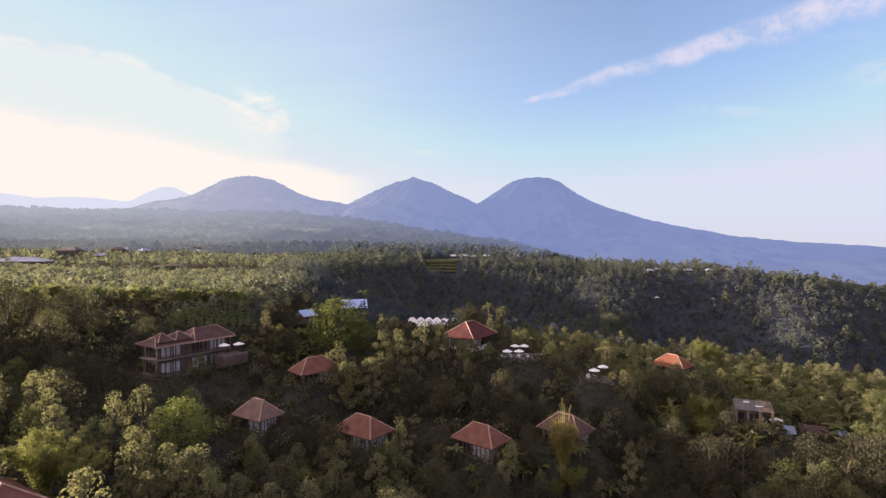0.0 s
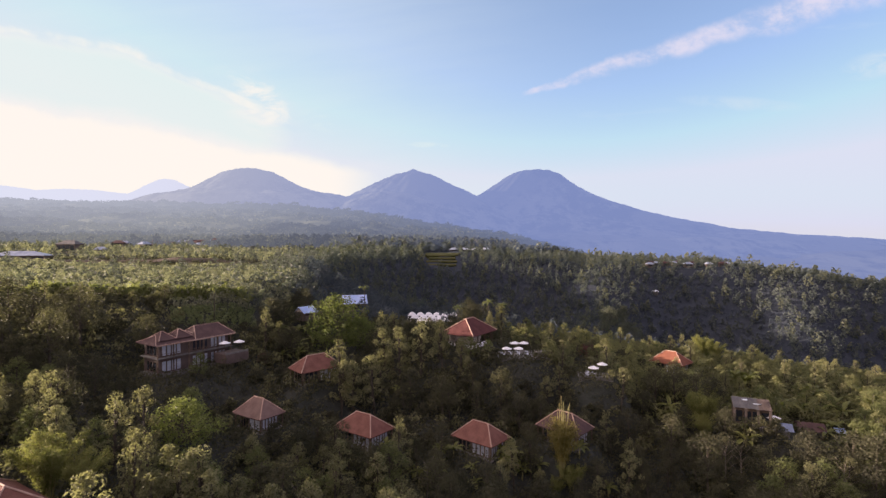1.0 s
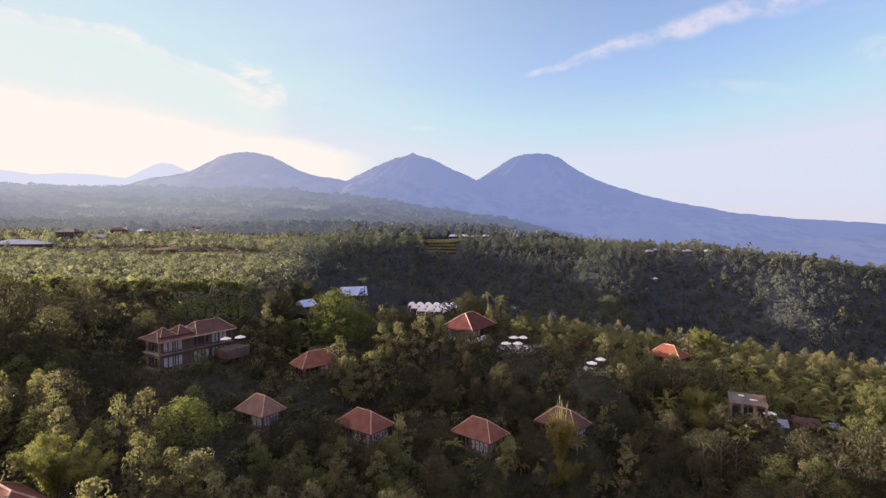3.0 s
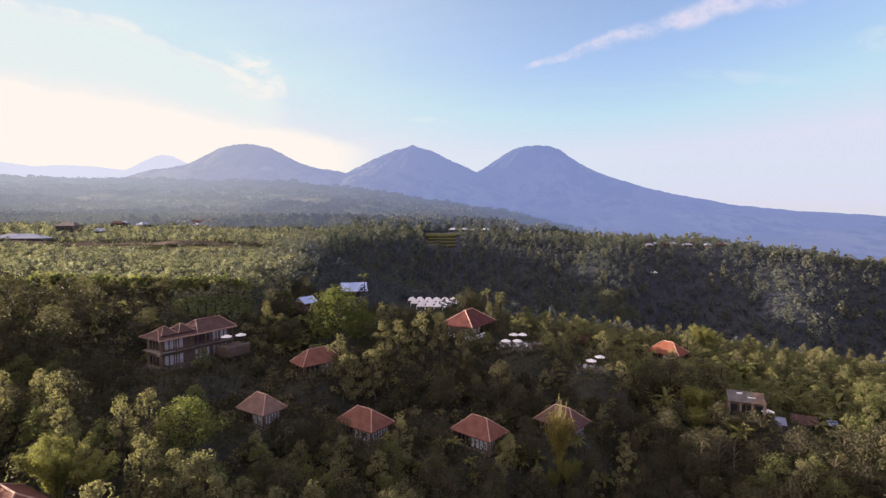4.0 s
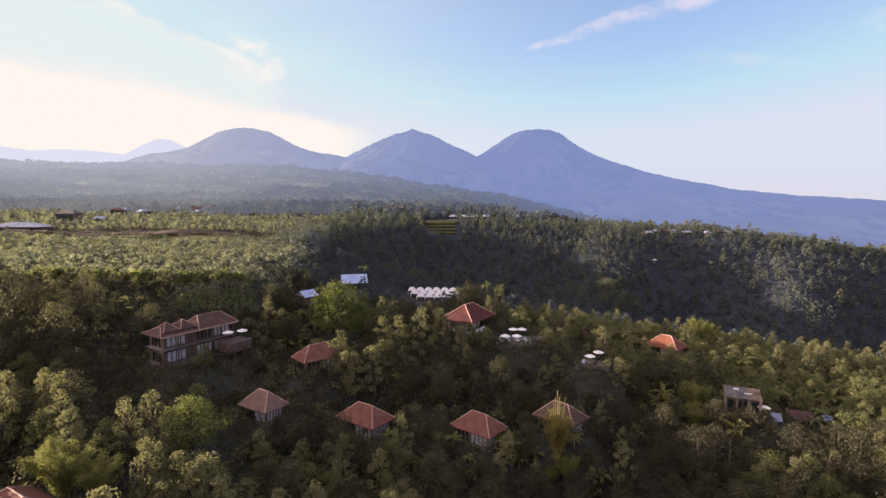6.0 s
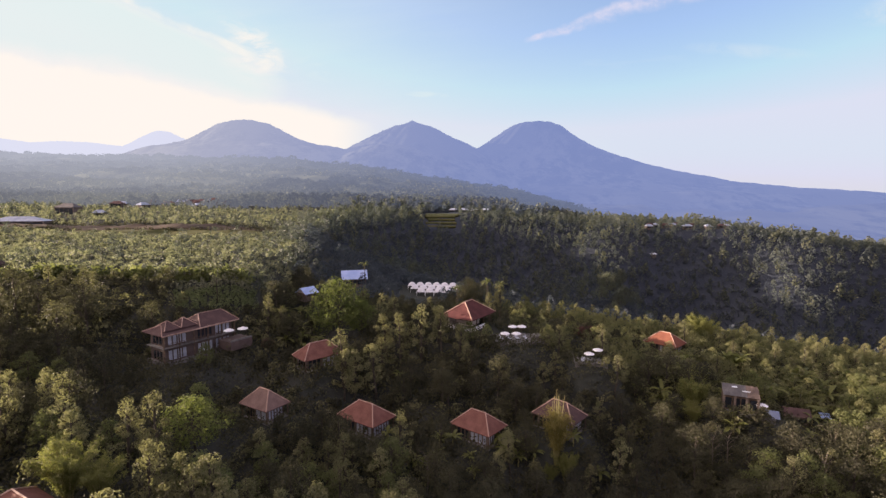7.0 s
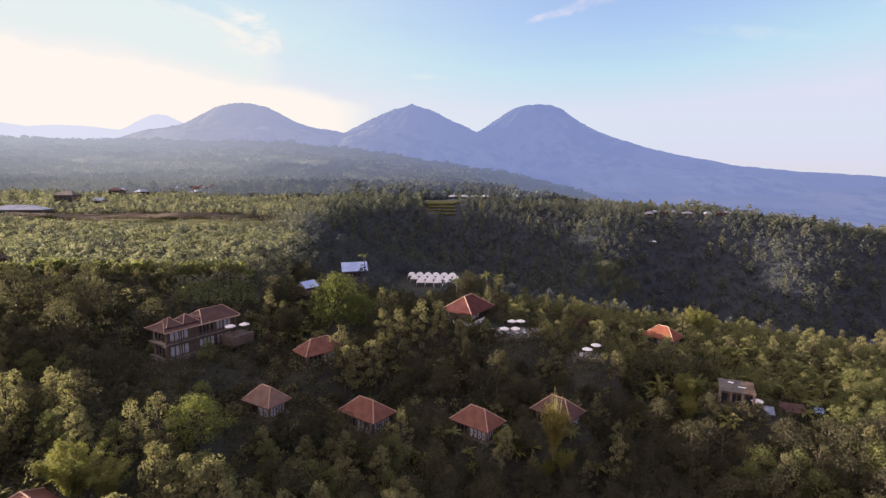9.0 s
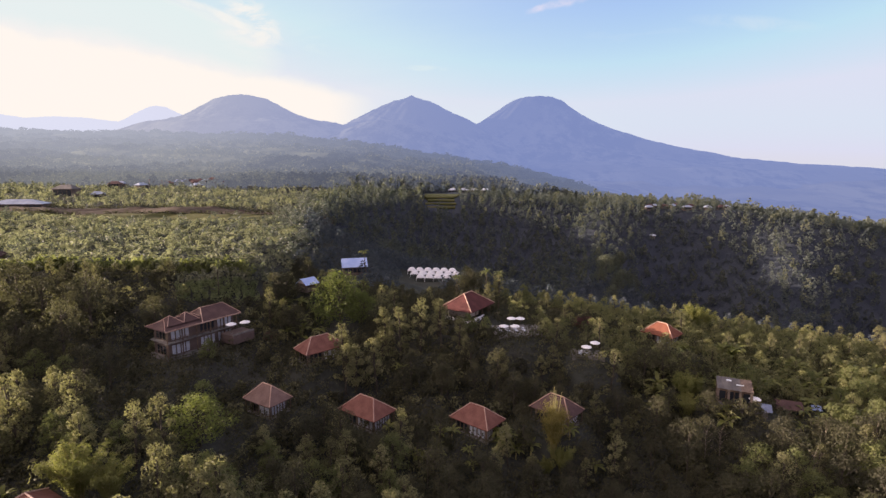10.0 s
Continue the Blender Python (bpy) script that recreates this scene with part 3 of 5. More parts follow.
RUST_METAL = plain_material("rusty_roof_sheet", (0.075, 0.052, 0.042), (0.15, 0.105, 0.085), 1.2, 0.8, 0.2)
TARP = plain_material("blue_tarp", (0.10, 0.13, 0.20), (0.17, 0.20, 0.28), 1.0, 0.7, 0.2)
PALE_METAL = plain_material("pale_roof_sheet", (0.48, 0.52, 0.58), (0.66, 0.68, 0.72), 1.0, 0.5, 0.1, 0.2)
# the blue of distant haze is put into this far-roof colour
BLUE_GREY = plain_material("hazed_roof_sheet", (0.20, 0.24, 0.32), (0.34, 0.38, 0.46), 0.8, 0.5, 0.1, 0.1)
BLUE_METAL = plain_material("blue_roof_sheet", (0.24, 0.34, 0.60), (0.36, 0.46, 0.70), 0.8, 0.45, 0.1, 0.1)
CANVAS = plain_material("white_canvas", (0.58, 0.58, 0.61), (0.74, 0.74, 0.75), 2.0, 0.8, 0.05)
CURTAIN = plain_material("window_curtain", (0.27, 0.30, 0.36), (0.44, 0.47, 0.52), 3.0, 0.6, 0.1)


def glass_material():
    m, k = material("window_glass")
    p = k.node("ShaderNodeBsdfPrincipled")
    p.inputs["Base Color"].default_value = (0.03, 0.035, 0.045, 1)
    p.inputs["Roughness"].default_value = 0.08
    finish(k, p.outputs[0])
    return m


GLASS = glass_material()
PADS = []      # ground kept clear of trees: x, y, radius
GAPS = [(-36.5, 141.5, 4), (-35.3, 137, 4), (-34.5, 133, 3), (1.5, 127.0, 4), (-39, 97, 5), (-44, 98, 5), (-50, 99.5, 5), (-49, 85, 3.5), (-57, 89, 3.5), (6.0, 90.0, 3.5), (2.5, 91, 2.5), (-14.4, 93, 3.0), (-30, 90, 2.5), (56, 129, 4), (60, 128, 4), (53, 131, 3.5),
        (-41, 97.5, 3.5), (-48, 98.6, 4), (-55, 99.8, 4.5), (-62, 101, 4.5), (-70, 102, 4.5), (-53, 103, 4), (-57, 103, 4.5), (-47, 106, 3), (-51, 93, 4.5), (-46, 93, 4), (-52, 108, 4), (-49, 112, 4), (-57, 96, 4), (-32, 91.5, 4.5), (-44, 112, 4), (-43, 108, 4), (-78, 105, 4.5), (-87, 107, 4.5), (-95, 109, 4.5), (-3, 98.5, 3), (-12, 101, 3), (-72, 117, 3), (-53, 84, 4), (-62, 87, 4), (-71, 90, 4), (-62, 67, 3.5), (-71, 70, 4), (-79, 72, 3.5), (-21.5, 172, 4), (1, 152, 4), (3, 158, 4), (-28, 175, 5), (46, 109.5, 4), (40, 111, 3.5), (18, 117, 4), (72, 100, 4), (78, 101, 4), (-45, 77, 4), (-48, 79, 3)]     # low growth only


def hip_roof(s, length, width, height, ridge, z, thick=0.16, cx=0.0, cy=0.0):
    """A hipped roof with an overhanging edge of some thickness; eaves sag a little at mid-span."""
    a, b, r = length / 2, width / 2, ridge / 2
    top = [(cx - r, cy, z + height), (cx + r, cy, z + height)]
    eave = [(cx - a, cy - b, z), (cx, cy - b, z - 0.04), (cx + a, cy - b, z), (cx + a, cy, z - 0.03), (cx + a, cy + b, z), (cx, cy + b, z - 0.04), (cx - a, cy + b, z), (cx - a, cy, z - 0.03)]
    low = [(p[0], p[1], p[2] - thick) for p in eave]
    v = top + eave + low
    E, L = 2, 10
    f = [(E + 0, E + 1, 0), (E + 1, E + 2, 1), (0, E + 1, 1), (E + 2, E + 3, 1), (E + 3, E + 4, 1), (E + 4, E + 5, 1), (1, E + 5, 0), (E + 5, E + 6, 0), (E + 6, E + 7, 0), (E + 7, E + 0, 0)]
    f += [(E + (i + 1) % 8, E + i, L + i, L + (i + 1) % 8) for i in range(8)]
    f += [tuple(L + i for i in range(8))[::-1]]
    return s.add(v, f)


def roof_with_caps(thing, length, width, height, ridge, z, mat, cap=RIDGE, cap_r=0.11, cx=0.0, cy=0.0, caps=(0, 1, 2, 3, 4)):
    roof = part("roof", hip_roof(Shape(), length, width, height, ridge, z, cx=cx, cy=cy).mesh("roof", mat), thing)
    a, b, r = length / 2, width / 2, ridge / 2
    lines = [((-r, 0, height), (r, 0, height)), ((-r, 0, height), (-a, -b, 0)), ((r, 0, height), (a, -b, 0)), ((r, 0, height), (a, b, 0)), ((-r, 0, height), (-a, b, 0))]
    for i in caps:
        p, q = [Vector((c[0] + cx, c[1] + cy, c[2] + z + 0.03)) for c in lines[i]]
        part("ridge_cap", Shape().tube([p, p.lerp(q, 0.5), q], [cap_r] * 3, 6).mesh("ridge_cap", cap), roof)
    return roof


def pane_row(thing, x0, x1, y, z0, z1, count, axis="x", frame_mat=TIMBER, pane_mat=CURTAIN, facing=-1):
    """A row of tall curtained panes in a dark frame, standing proud of a wall."""
    step_w = (x1 - x0) / count
    for i in range(count):
        a, b = x0 + i * step_w + 0.06, x0 + (i + 1) * step_w - 0.06
        fr, pn = Shape(), Shape()
        o = 0.05 * facing
        lo, hi = sorted((y, y + o))
        plo, phi = sorted((y + 0.2 * o, y + 0.6 * o))

        def bar(s, p, q, za, zb, u, w):
            s.box(p, u, za, q, w, zb) if axis == "x" else s.box(u, p, za, w, q, zb)

        for p, q, za, zb in ((a, a + 0.07, z0, z1), (b - 0.07, b, z0, z1), (a + 0.07, b - 0.07, z1 - 0.08, z1), (a + 0.07, b - 0.07, z0, z0 + 0.08)):
            bar(fr, p, q, za, zb, lo, hi)
        bar(pn, a + 0.07, b - 0.07, z0 + 0.08, z1 - 0.08, plo, phi)
        w = part("window", fr.mesh("window", frame_mat), thing)
        part("pane", pn.mesh("pane", pane_mat), w)


def place_building(root, x, y, z, turn, radius):
    root.matrix_basis = pose(x, y, z, 0, 0, turn)
    PADS.append((x, y, radius))
    return root


def villa(x, y, ridge_z, turn, label, roof_mat=TILE_RED, length=9.6, width=6.6, bays=(7, 6), bright=CURTAIN):
    """A one-storey guest villa: hipped tile roof, plinth, corner posts and full-height windows."""
    root = new("guest_villa")
    wall_h, roof_h = 2.6, 2.7
    z0 = ridge_z - wall_h - roof_h
    a, b = length / 2 - 0.9, width / 2 - 0.9
    part("plinth", Shape().box(-a - 0.7, -b - 0.7, -3.0, a + 0.7, b + 0.7, 0.0).mesh("plinth", STONE), root)
    part("wall", Shape().box(-a, -b, 0.0, a, b, wall_h + 0.05).mesh("wall", DULL_PLASTER), root)
    roof_with_caps(root, length, width, roof_h, length - width + 0.3, wall_h, roof_mat)
    for px in (-1, 1):
        for py in (-1, 1):
            part("post", Shape().box(px * (a + 0.55) - 0.09, py * (b + 0.55) - 0.09, 0.0, px * (a + 0.55) + 0.09, py * (b + 0.55) + 0.09, wall_h - 0.16).mesh("post", TIMBER), root)
    pane_row(root, -a + 0.3, -a + 0.3 + (2 * a - 0.5) * 0.4, -b - 0.003, 0.15, wall_h - 0.25, 3, pane_mat=GLASS)
    pane_row(root, -a + 0.3 + (2 * a - 0.5) * 0.45, a - 0.2, -b - 0.003, 0.15, wall_h - 0.25, max(2, bays[0] - 3), pane_mat=bright)
    pane_row(root, -b + 0.2, b - 0.2, a + 0.003, 0.15, wall_h - 0.25, bays[1], axis="y", facing=1, pane_mat=bright)
    pane_row(root, -b + 0.4, b - 0.4, -a - 0.003, 0.15, wall_h - 0.25, 3, axis="y", facing=-1, pane_mat=GLASS)
    tagged(root, label, "villa", group="villas on the hillside")
    return place_building(root, x, y, z0, turn, 0.5 * length)


villa(-33.5, 95.6, 12.6, -33, "villa with a pale weathered clay roof and white-curtained windows", TILE_PALE, 7.7, 5.5, bays=(5, 5))
villa(-14.9, 98.6, 8.7, -36, "villa with a faded red clay roof in the trees", TILE_RED, 9.8, 6.5)
villa(7.0, 97.0, 7.6, -40, "villa with a red clay roof and tall curtained windows", TILE_RED, 9.2, 6.2)
villa(23.0, 98.6, 8.9, -43, "villa half hidden behind a yellow bamboo clump", TILE_DARK, 8.9, 6.2)
villa(-27.3, 112.8, 16.6, 42, "villa with a red clay roof behind tall trees", TILE_RED, 9.8, 6.0)
villa(-48.2, 57.4, 15.2, -30, "villa with a dull red clay roof beside feathery bamboo", TILE_RED, 11.0, 7.4)
villa(59.6, 136.0, 12.2, -48, "villa with a bright orange clay roof on the ridge", TILE_ORANGE, 8.8, 6.4)


def hotel():
    """A two-storey guest house with a long tiled roof of three hips, a balcony floor and window rows."""
    root = new("guest_house")
    length, width, h = 15.6, 5.6, 5.9
    a, b = length / 2, width / 2
    part("plinth", Shape().box(-a - 0.6, -b - 0.6, -4.0, a + 0.6, b + 0.6, 0.0).mesh("plinth", STONE), root)
    part("lower_wall", Shape().box(-a, -b, 0.0, a, b, 3.0).mesh("lower_wall", BROWN_PLASTER), root)
    part("upper_wall", Shape().box(-a + 0.05, -b + 0.05, 3.22, a - 0.05, b - 0.05, h).mesh("upper_wall", BROWN_PLASTER), root)
    part("balcony", Shape().box(-a - 0.9, -b - 1.1, 3.06, a + 0.3, b, 3.22).mesh("balcony", STONE), root, "pale balcony slab between the storeys")
    rail = part("railing", Shape().box(-a - 0.85, -b - 1.05, 4.0, a + 0.2, -b - 0.97, 4.08).mesh("railing", TIMBER), root)
    for i in range(20):
        px = -a - 0.8 + i * (length + 0.9) / 19
        part("baluster", Shape().box(px - 0.03, -b - 1.04, 3.22, px + 0.03, -b - 0.98, 4.0).mesh("baluster", TIMBER), rail)
    for i in range(6):
        px = -a - 0.7 + i * (length + 0.7) / 5
        for z0, z1 in ((0.0, 3.0), (3.22, h - 0.15)):
            part("post", Shape().box(px - 0.1, -b - 0.95, z0, px + 0.1, -b - 0.75, z1).mesh("post", TIMBER), root)
    for z0 in (0.2, 3.45):
        pane_row(root, -a + 0.5, -a + 4.6, -b - 0.003, z0, z0 + 2.2, 4)
        pane_row(root, -a + 7.0, -a + 10.6, -b - 0.003, z0, z0 + 2.2, 4, pane_mat=GLASS if z0 > 3 else CURTAIN)
        pane_row(root, -a + 11.2, -a + 14.9, -b - 0.003, z0, z0 + 2.2, 4)
        pane_row(root, -b + 1.0, b - 1.0, -a - 0.003, z0, z0 + 2.0, 3, axis="y", facing=-1, pane_mat=GLASS)
    roof_with_caps(root, 10.4, width + 2.1, 1.45, 6.4, h, TILE_DARK, cx=-3.7, cap_r=0.08)
    roof_with_caps(root, 9.6, width + 2.1, 2.25, 5.6, h + 0.04, TILE_DARK, cx=4.2, cap_r=0.08)
    for cx in (-6.0, -2.4):
        roof_with_caps(root, 3.6, 4.6, 1.5, 0.2, h + 0.75, TILE_DARK, cx=cx, cy=-0.6, cap_r=0.08)
    part("fascia", Shape().box(-a - 1.15, -b - 1.18, h - 0.2, a + 1.1, -b - 1.05, h + 0.06).mesh("fascia", RIDGE), root, "pale eaves board")
    tagged(root, "two-storey guest house with a long dark tile roof", "guest house")
    place_building(root, -55.1, 113.4, 14.3, 57, 7.0)
    PADS.extend([(-59, 107, 5), (-53, 119, 6), (-54, 109, 4)])


hotel()


def restaurant():
    """The open-sided pavilion on the crest with a steep tiled roof, and a lower wing behind."""
    root = new("pavilion")
    h = 3.2
    part("plinth", Shape().box(-5.6, -4.3, -3.5, 5.6, 4.3, 0.0).mesh("plinth", STONE), root)
    part("back_wall", Shape().box(-4.6, 2.9, 0.0, 4.6, 3.2, h).mesh("back_wall", PLASTER), root)
    part("core_wall", Shape().box(-1.5, -1.5, 0.0, 3.4, 2.9, h).mesh("core_wall", PLASTER), root)
    for px in (-4.9, -1.7, 1.7, 4.9):
        for py in (-3.5, 3.5):
            part("column", Shape().tube([(px, py, 0.0), (px, py, h)], [0.17, 0.15], 8).mesh("column", TIMBER), root)
    part("parapet", Shape().box(-5.5, -4.2, 0.0, -5.3, 4.0, 0.95).box(-5.3, -4.2, 0.0, 1.5, -4.0, 0.95).mesh("parapet", WHITE), root, "white parapet wall")
    roof_with_caps(root, 12.2, 9.6, 3.4, 3.6, h, TILE_MAROON, cap_r=0.13)
    roof_with_caps(root, 6.4, 6.0, 1.8, 1.6, h - 1.1, TILE_DARK, cx=7.9, cy=1.6, cap_r=0.1)
    for px, py in ((5.6, -3.6), (10.6, -3.6), (10.6, 1.2)):
        part("wing_post", Shape().tube([(px, py, -1.5), (px, py, h - 0.9)], [0.13, 0.12], 8).mesh("wing_post", TIMBER), root)
    part("wing_floor", Shape().box(5.6, -4.2, -3.0, 11.2, 1.8, -0.4).mesh("wing_floor", STONE), root)
    tagged(root, "hilltop pavilion with a steep red tile roof and white parapet", "pavilion")
    place_building(root, 6.9, 133.9, 14.6, 56, 7.0)
    PADS.append((14, 128, 5))


restaurant()


def shack():
    """A plain building under one patched sheet-metal roof that slopes to the valley."""
    root = new("workshop_shed")
    z = 5.0
    for i in range(6):
        s = Shape()
        v, f = [], []
        for j in range(12):
            px, up = -3.3 + i * 1.1 + j * 0.1, 0.06 * (j % 2)
            v += [(px, -2.5, 3.3 + up), (px, 2.2, 4.2 + up)]
            if j:
                f.append((2 * j - 2, 2 * j, 2 * j + 1, 2 * j - 1))
        part("roof_sheet", s.add(v, f).mesh("roof_sheet", GREY_METAL if i < 4 else RUST_METAL), root)
    part("roof_patch", Shape().box(-1.5, 0.7, 3.99, -0.5, 1.3, 4.12).mesh("roof_patch", PALE_METAL), root, "pale rectangular roof patch")
    part("roof_patch", Shape().box(0.3, -0.6, 3.76, 1.7, -0.25, 3.86).mesh("roof_patch", PALE_METAL), root, "pale roof strip")
    part("wall", Shape().box(-3.2, -1.4, -3.0, 3.2, 2.0, 3.42).mesh("wall", TIMBER), root)
    part("terrace", Shape().box(-4.0, -3.2, -3.0, 6.0, -1.4, 0.0).mesh("terrace", STONE), root)
    for px in (-3.1, -1.1, 1.0, 3.0):
        part("pier", Shape().box(px - 0.22, -2.4, 0.0, px + 0.22, -2.0, 3.25).mesh("pier", DULL_PLASTER), root)
    pane_row(root, -3.0, 3.0, -1.403, 0.2, 2.6, 4, pane_mat=GLASS)
    tagged(root, "plain building under a patched grey metal roof", "shed")
    place_building(root, 61.4, 104.0, z, -24, 5.6)
    tarp = new("tarpaulin", Shape().add([(-1.6, -1.2, 0.9), (1.6, -1.2, 0.7), (1.7, 1.3, 2.0), (-1.6, 1.2, 2.1), (0, 0, 1.75)],
                                        [(0, 1, 4), (1, 2, 4), (2, 3, 4), (3, 0, 4)]).mesh("tarpaulin", TARP))
    tarp.modifiers.new("thick", "SOLIDIFY").thickness = 0.04
    tagged(tarp, "blue tarpaulin awning beside the shed", "tarpaulin")
    tarp.matrix_basis = pose(65.6, 99.8, 4.4, 0, 0, -20) @ Matrix.Scale(0.75, 4)
    PADS.append((66, 99, 3.0))


shack()


def parasol_parts():
    s = Shape()
    n, r = 8, 1.2
    v = [(0, 0, 2.66)] + [(r * math.cos(k * 2 * math.pi / n), r * math.sin(k * 2 * math.pi / n), 2.2) for k in range(n)]
    v += [(0.99 * p[0], 0.99 * p[1], 2.1) for p in v[1:n + 1]]
    s.add(v, [(0, 1 + k, 1 + (k + 1) % n) for k in range(n)] + [(1 + k, 1 + n + k, 1 + n + (k + 1) % n, 1 + (k + 1) % n) for k in range(n)])
    return s


PARASOL = None


def parasol(x, y, z, label="open white canvas parasol on the terrace"):
    global PARASOL
    if PARASOL is not None:
        return copy_thing(PARASOL, pose(x, y, z, 0, 0, 20 * (x % 7)))
    root = new("parasol")
    part("canopy", parasol_parts().mesh("canopy", CANVAS), root)
    part("pole", Shape().tube([(0, 0, 0), (0, 0, 2.9)], [0.035, 0.03], 8).mesh("pole", TIMBER), root)
    part("base", Shape().tube([(0, 0, 0), (0, 0, 0.12), (0, 0, 0.14)], [0.32, 0.32, 0.1], 12).mesh("base", STONE), root)
    tagged(root, label, "parasol", group="terrace parasols")
    root.matrix_basis = pose(x, y, z)
    PARASOL = root
    return root


def terrace(name, label, x, y, z, lx, ly, turn, mat=STONE):
    root = new(name)
    slab = part("slab", Shape().box(-lx / 2, -ly / 2, -2.0, lx / 2, ly / 2, 0.0).mesh("slab", mat), root)
    part("edge_wall", Shape().box(-lx / 2, -ly / 2, 0.0, lx / 2, -ly / 2 + 0.25, 0.35).mesh("edge_wall", STONE), root)
    tagged(root, label, "terrace")
    place_building(root, x, y, z, turn, 0.46 * max(lx, ly))


def lounger(x, y, z, turn, first=[]):
    if first:
        return copy_thing(first[0], pose(x, y, z, 0, 0, turn))
    root = new("sun_lounger")
    part("seat", Shape().box(-0.35, -0.9, 0.28, 0.35, 0.4, 0.4).mesh("seat", CURTAIN), root)
    part("backrest", Shape().add([(-0.35, 0.4, 0.3), (0.35, 0.4, 0.3), (0.35, 0.95, 0.75), (-0.35, 0.95, 0.75), (-0.35, 0.4, 0.42), (0.35, 0.4, 0.42), (0.35, 0.9, 0.85), (-0.35, 0.9, 0.85)],
                                 [(0, 1, 2, 3), (7, 6, 5, 4), (0, 4, 5, 1), (2, 6, 7, 3), (1, 5, 6, 2), (3, 7, 4, 0)]).mesh("backrest", CURTAIN), root)
    for px in (-0.3, 0.3):
        for py in (-0.8, 0.3):
            part("leg", Shape().box(px - 0.03, py - 0.03, 0, px + 0.03, py + 0.03, 0.28).mesh("leg", TIMBER), root)
    tagged(root, "grey-blue sun lounger on the terrace", "lounger", group="terrace loungers")
    root.matrix_basis = pose(x, y, z, 0, 0, turn)
    first.append(root)


terrace("dining_terrace", "grey stone dining terrace below the pavilion", 18.6, 124.2, 13.9, 12.0, 9.4, 6)
for px, py in ((14.9, 120.9), (17.6, 120.9), (17.6, 127.2), (19.8, 127.2)):
    parasol(px, py, 13.9)
for i in range(4):
    lounger(14.2 + 2.0 * i, 123.6, 13.9, 15)
planter = new("round_planter", Shape().tube([(0, 0, -0.3), (0, 0, 0.5), (0, 0, 0.52), (0, 0, 0.25)], [1.5, 1.45, 1.15, 1.1], 20).mesh("round_planter", STONE))
planter.matrix_basis = pose(23.4, 124.6, 14.2)
tagged(planter, "low round stone planter on the terrace", "planter")
terrace("lower_terrace", "grey stone sun deck beside the trees", 33.4, 114.6, 11.5, 7.0, 5.5, -10)
parasol(35.4, 115.8, 11.5)
parasol(33.0, 114.2, 11.1)
lounger(31.6, 114.2, 11.5, -20)
lounger(32.8, 113.8, 11.5, -20)
terrace("guest_terrace", "raised grey terrace beside the guest house", -46.6, 115.4, 16.6, 5.5, 4.5, 57, BROWN_PLASTER)
parasol(-47.4, 114.0, 16.6)
parasol(-44.9, 115.6, 16.6)
parasol(64.2, 101.2, 4.6)


def shed(x, y, z, turn, length, width, wall_h, rise, mat, label, name="field_shed"):
    """A small gabled shed with sheet roofing and open front."""
    root = new(name)
    a, b = length / 2, width / 2
    part("wall", Shape().box(-a, -b, -1.0, a, b, wall_h).mesh("wall", DULL_PLASTER), root)
    for side in (-1, 1):
        e = side * (b + 0.4)
        s = Shape().add([(-a - 0.4, e, wall_h - 0.25), (a + 0.4, e, wall_h - 0.25), (a + 0.4, 0, wall_h + rise), (-a - 0.4, 0, wall_h + rise),
                         (-a - 0.4, e, wall_h - 0.17), (a + 0.4, e, wall_h - 0.17), (a + 0.4, 0, wall_h + rise + 0.08), (-a - 0.4, 0, wall_h + rise + 0.08)],
                        [(0, 1, 2, 3), (7, 6, 5, 4), (0, 4, 5, 1), (1, 5, 6, 2), (3, 7, 4, 0), (2, 6, 7, 3)])
        part("roof_slope", s.mesh("roof_slope", mat), root)
    for side in (-1, 1):
        part("gable", Shape().add([(side * a, -b, wall_h), (side * a, b, wall_h), (side * a, 0, wall_h + rise)], [(0, 1, 2)]).mesh("gable", PLASTER), root)
    pane_row(root, -a + 0.4, a - 0.4, -b - 0.003, 0.4, wall_h - 0.5, max(2, int(length / 1.6)), pane_mat=GLASS)
    tagged(root, label, "shed")
    return place_building(root, x, y, z, turn, 0.62 * length)


shed(-38.0, 145.0, 20.0, 52, 4.0, 3.8, 1.4, 1.3, BLUE_METAL, "small field shed with a light blue metal roof")
shed(-31.0, 182.0, 16.8, 14, 8.2, 6.4, 2.6, 2.4, BLUE_METAL, "field shed with a pale blue metal roof")


shed(74.2, 105.5, ground_z(74.2, 105.5) - 0.3, -20, 4.2, 3.4, 1.8, 1.0, TILE_DARK, "small hut with a dull maroon roof among banana plants", "garden_hut")
lean_to = new("tarpaulin", Shape().add([(-1.3, -1.0, 1.5), (1.3, -1.0, 1.3), (1.4, 1.1, 2.2), (-1.3, 1.0, 2.3), (0, 0, 1.95)],
                                       [(0, 1, 4), (1, 2, 4), (2, 3, 4), (3, 0, 4)]).mesh("tarpaulin", BLUE_METAL))
lean_to.modifiers.new("thick", "SOLIDIFY").thickness = 0.04
lean_to.matrix_basis = pose(80.5, 105.5, ground_z(80.5, 105.5) - 0.2, 0, 0, -15) @ Matrix.Scale(0.75, 4)
tagged(lean_to, "bright blue tarpaulin over a garden shelter", "tarpaulin")
PADS.append((80.5, 105.5, 2.2))


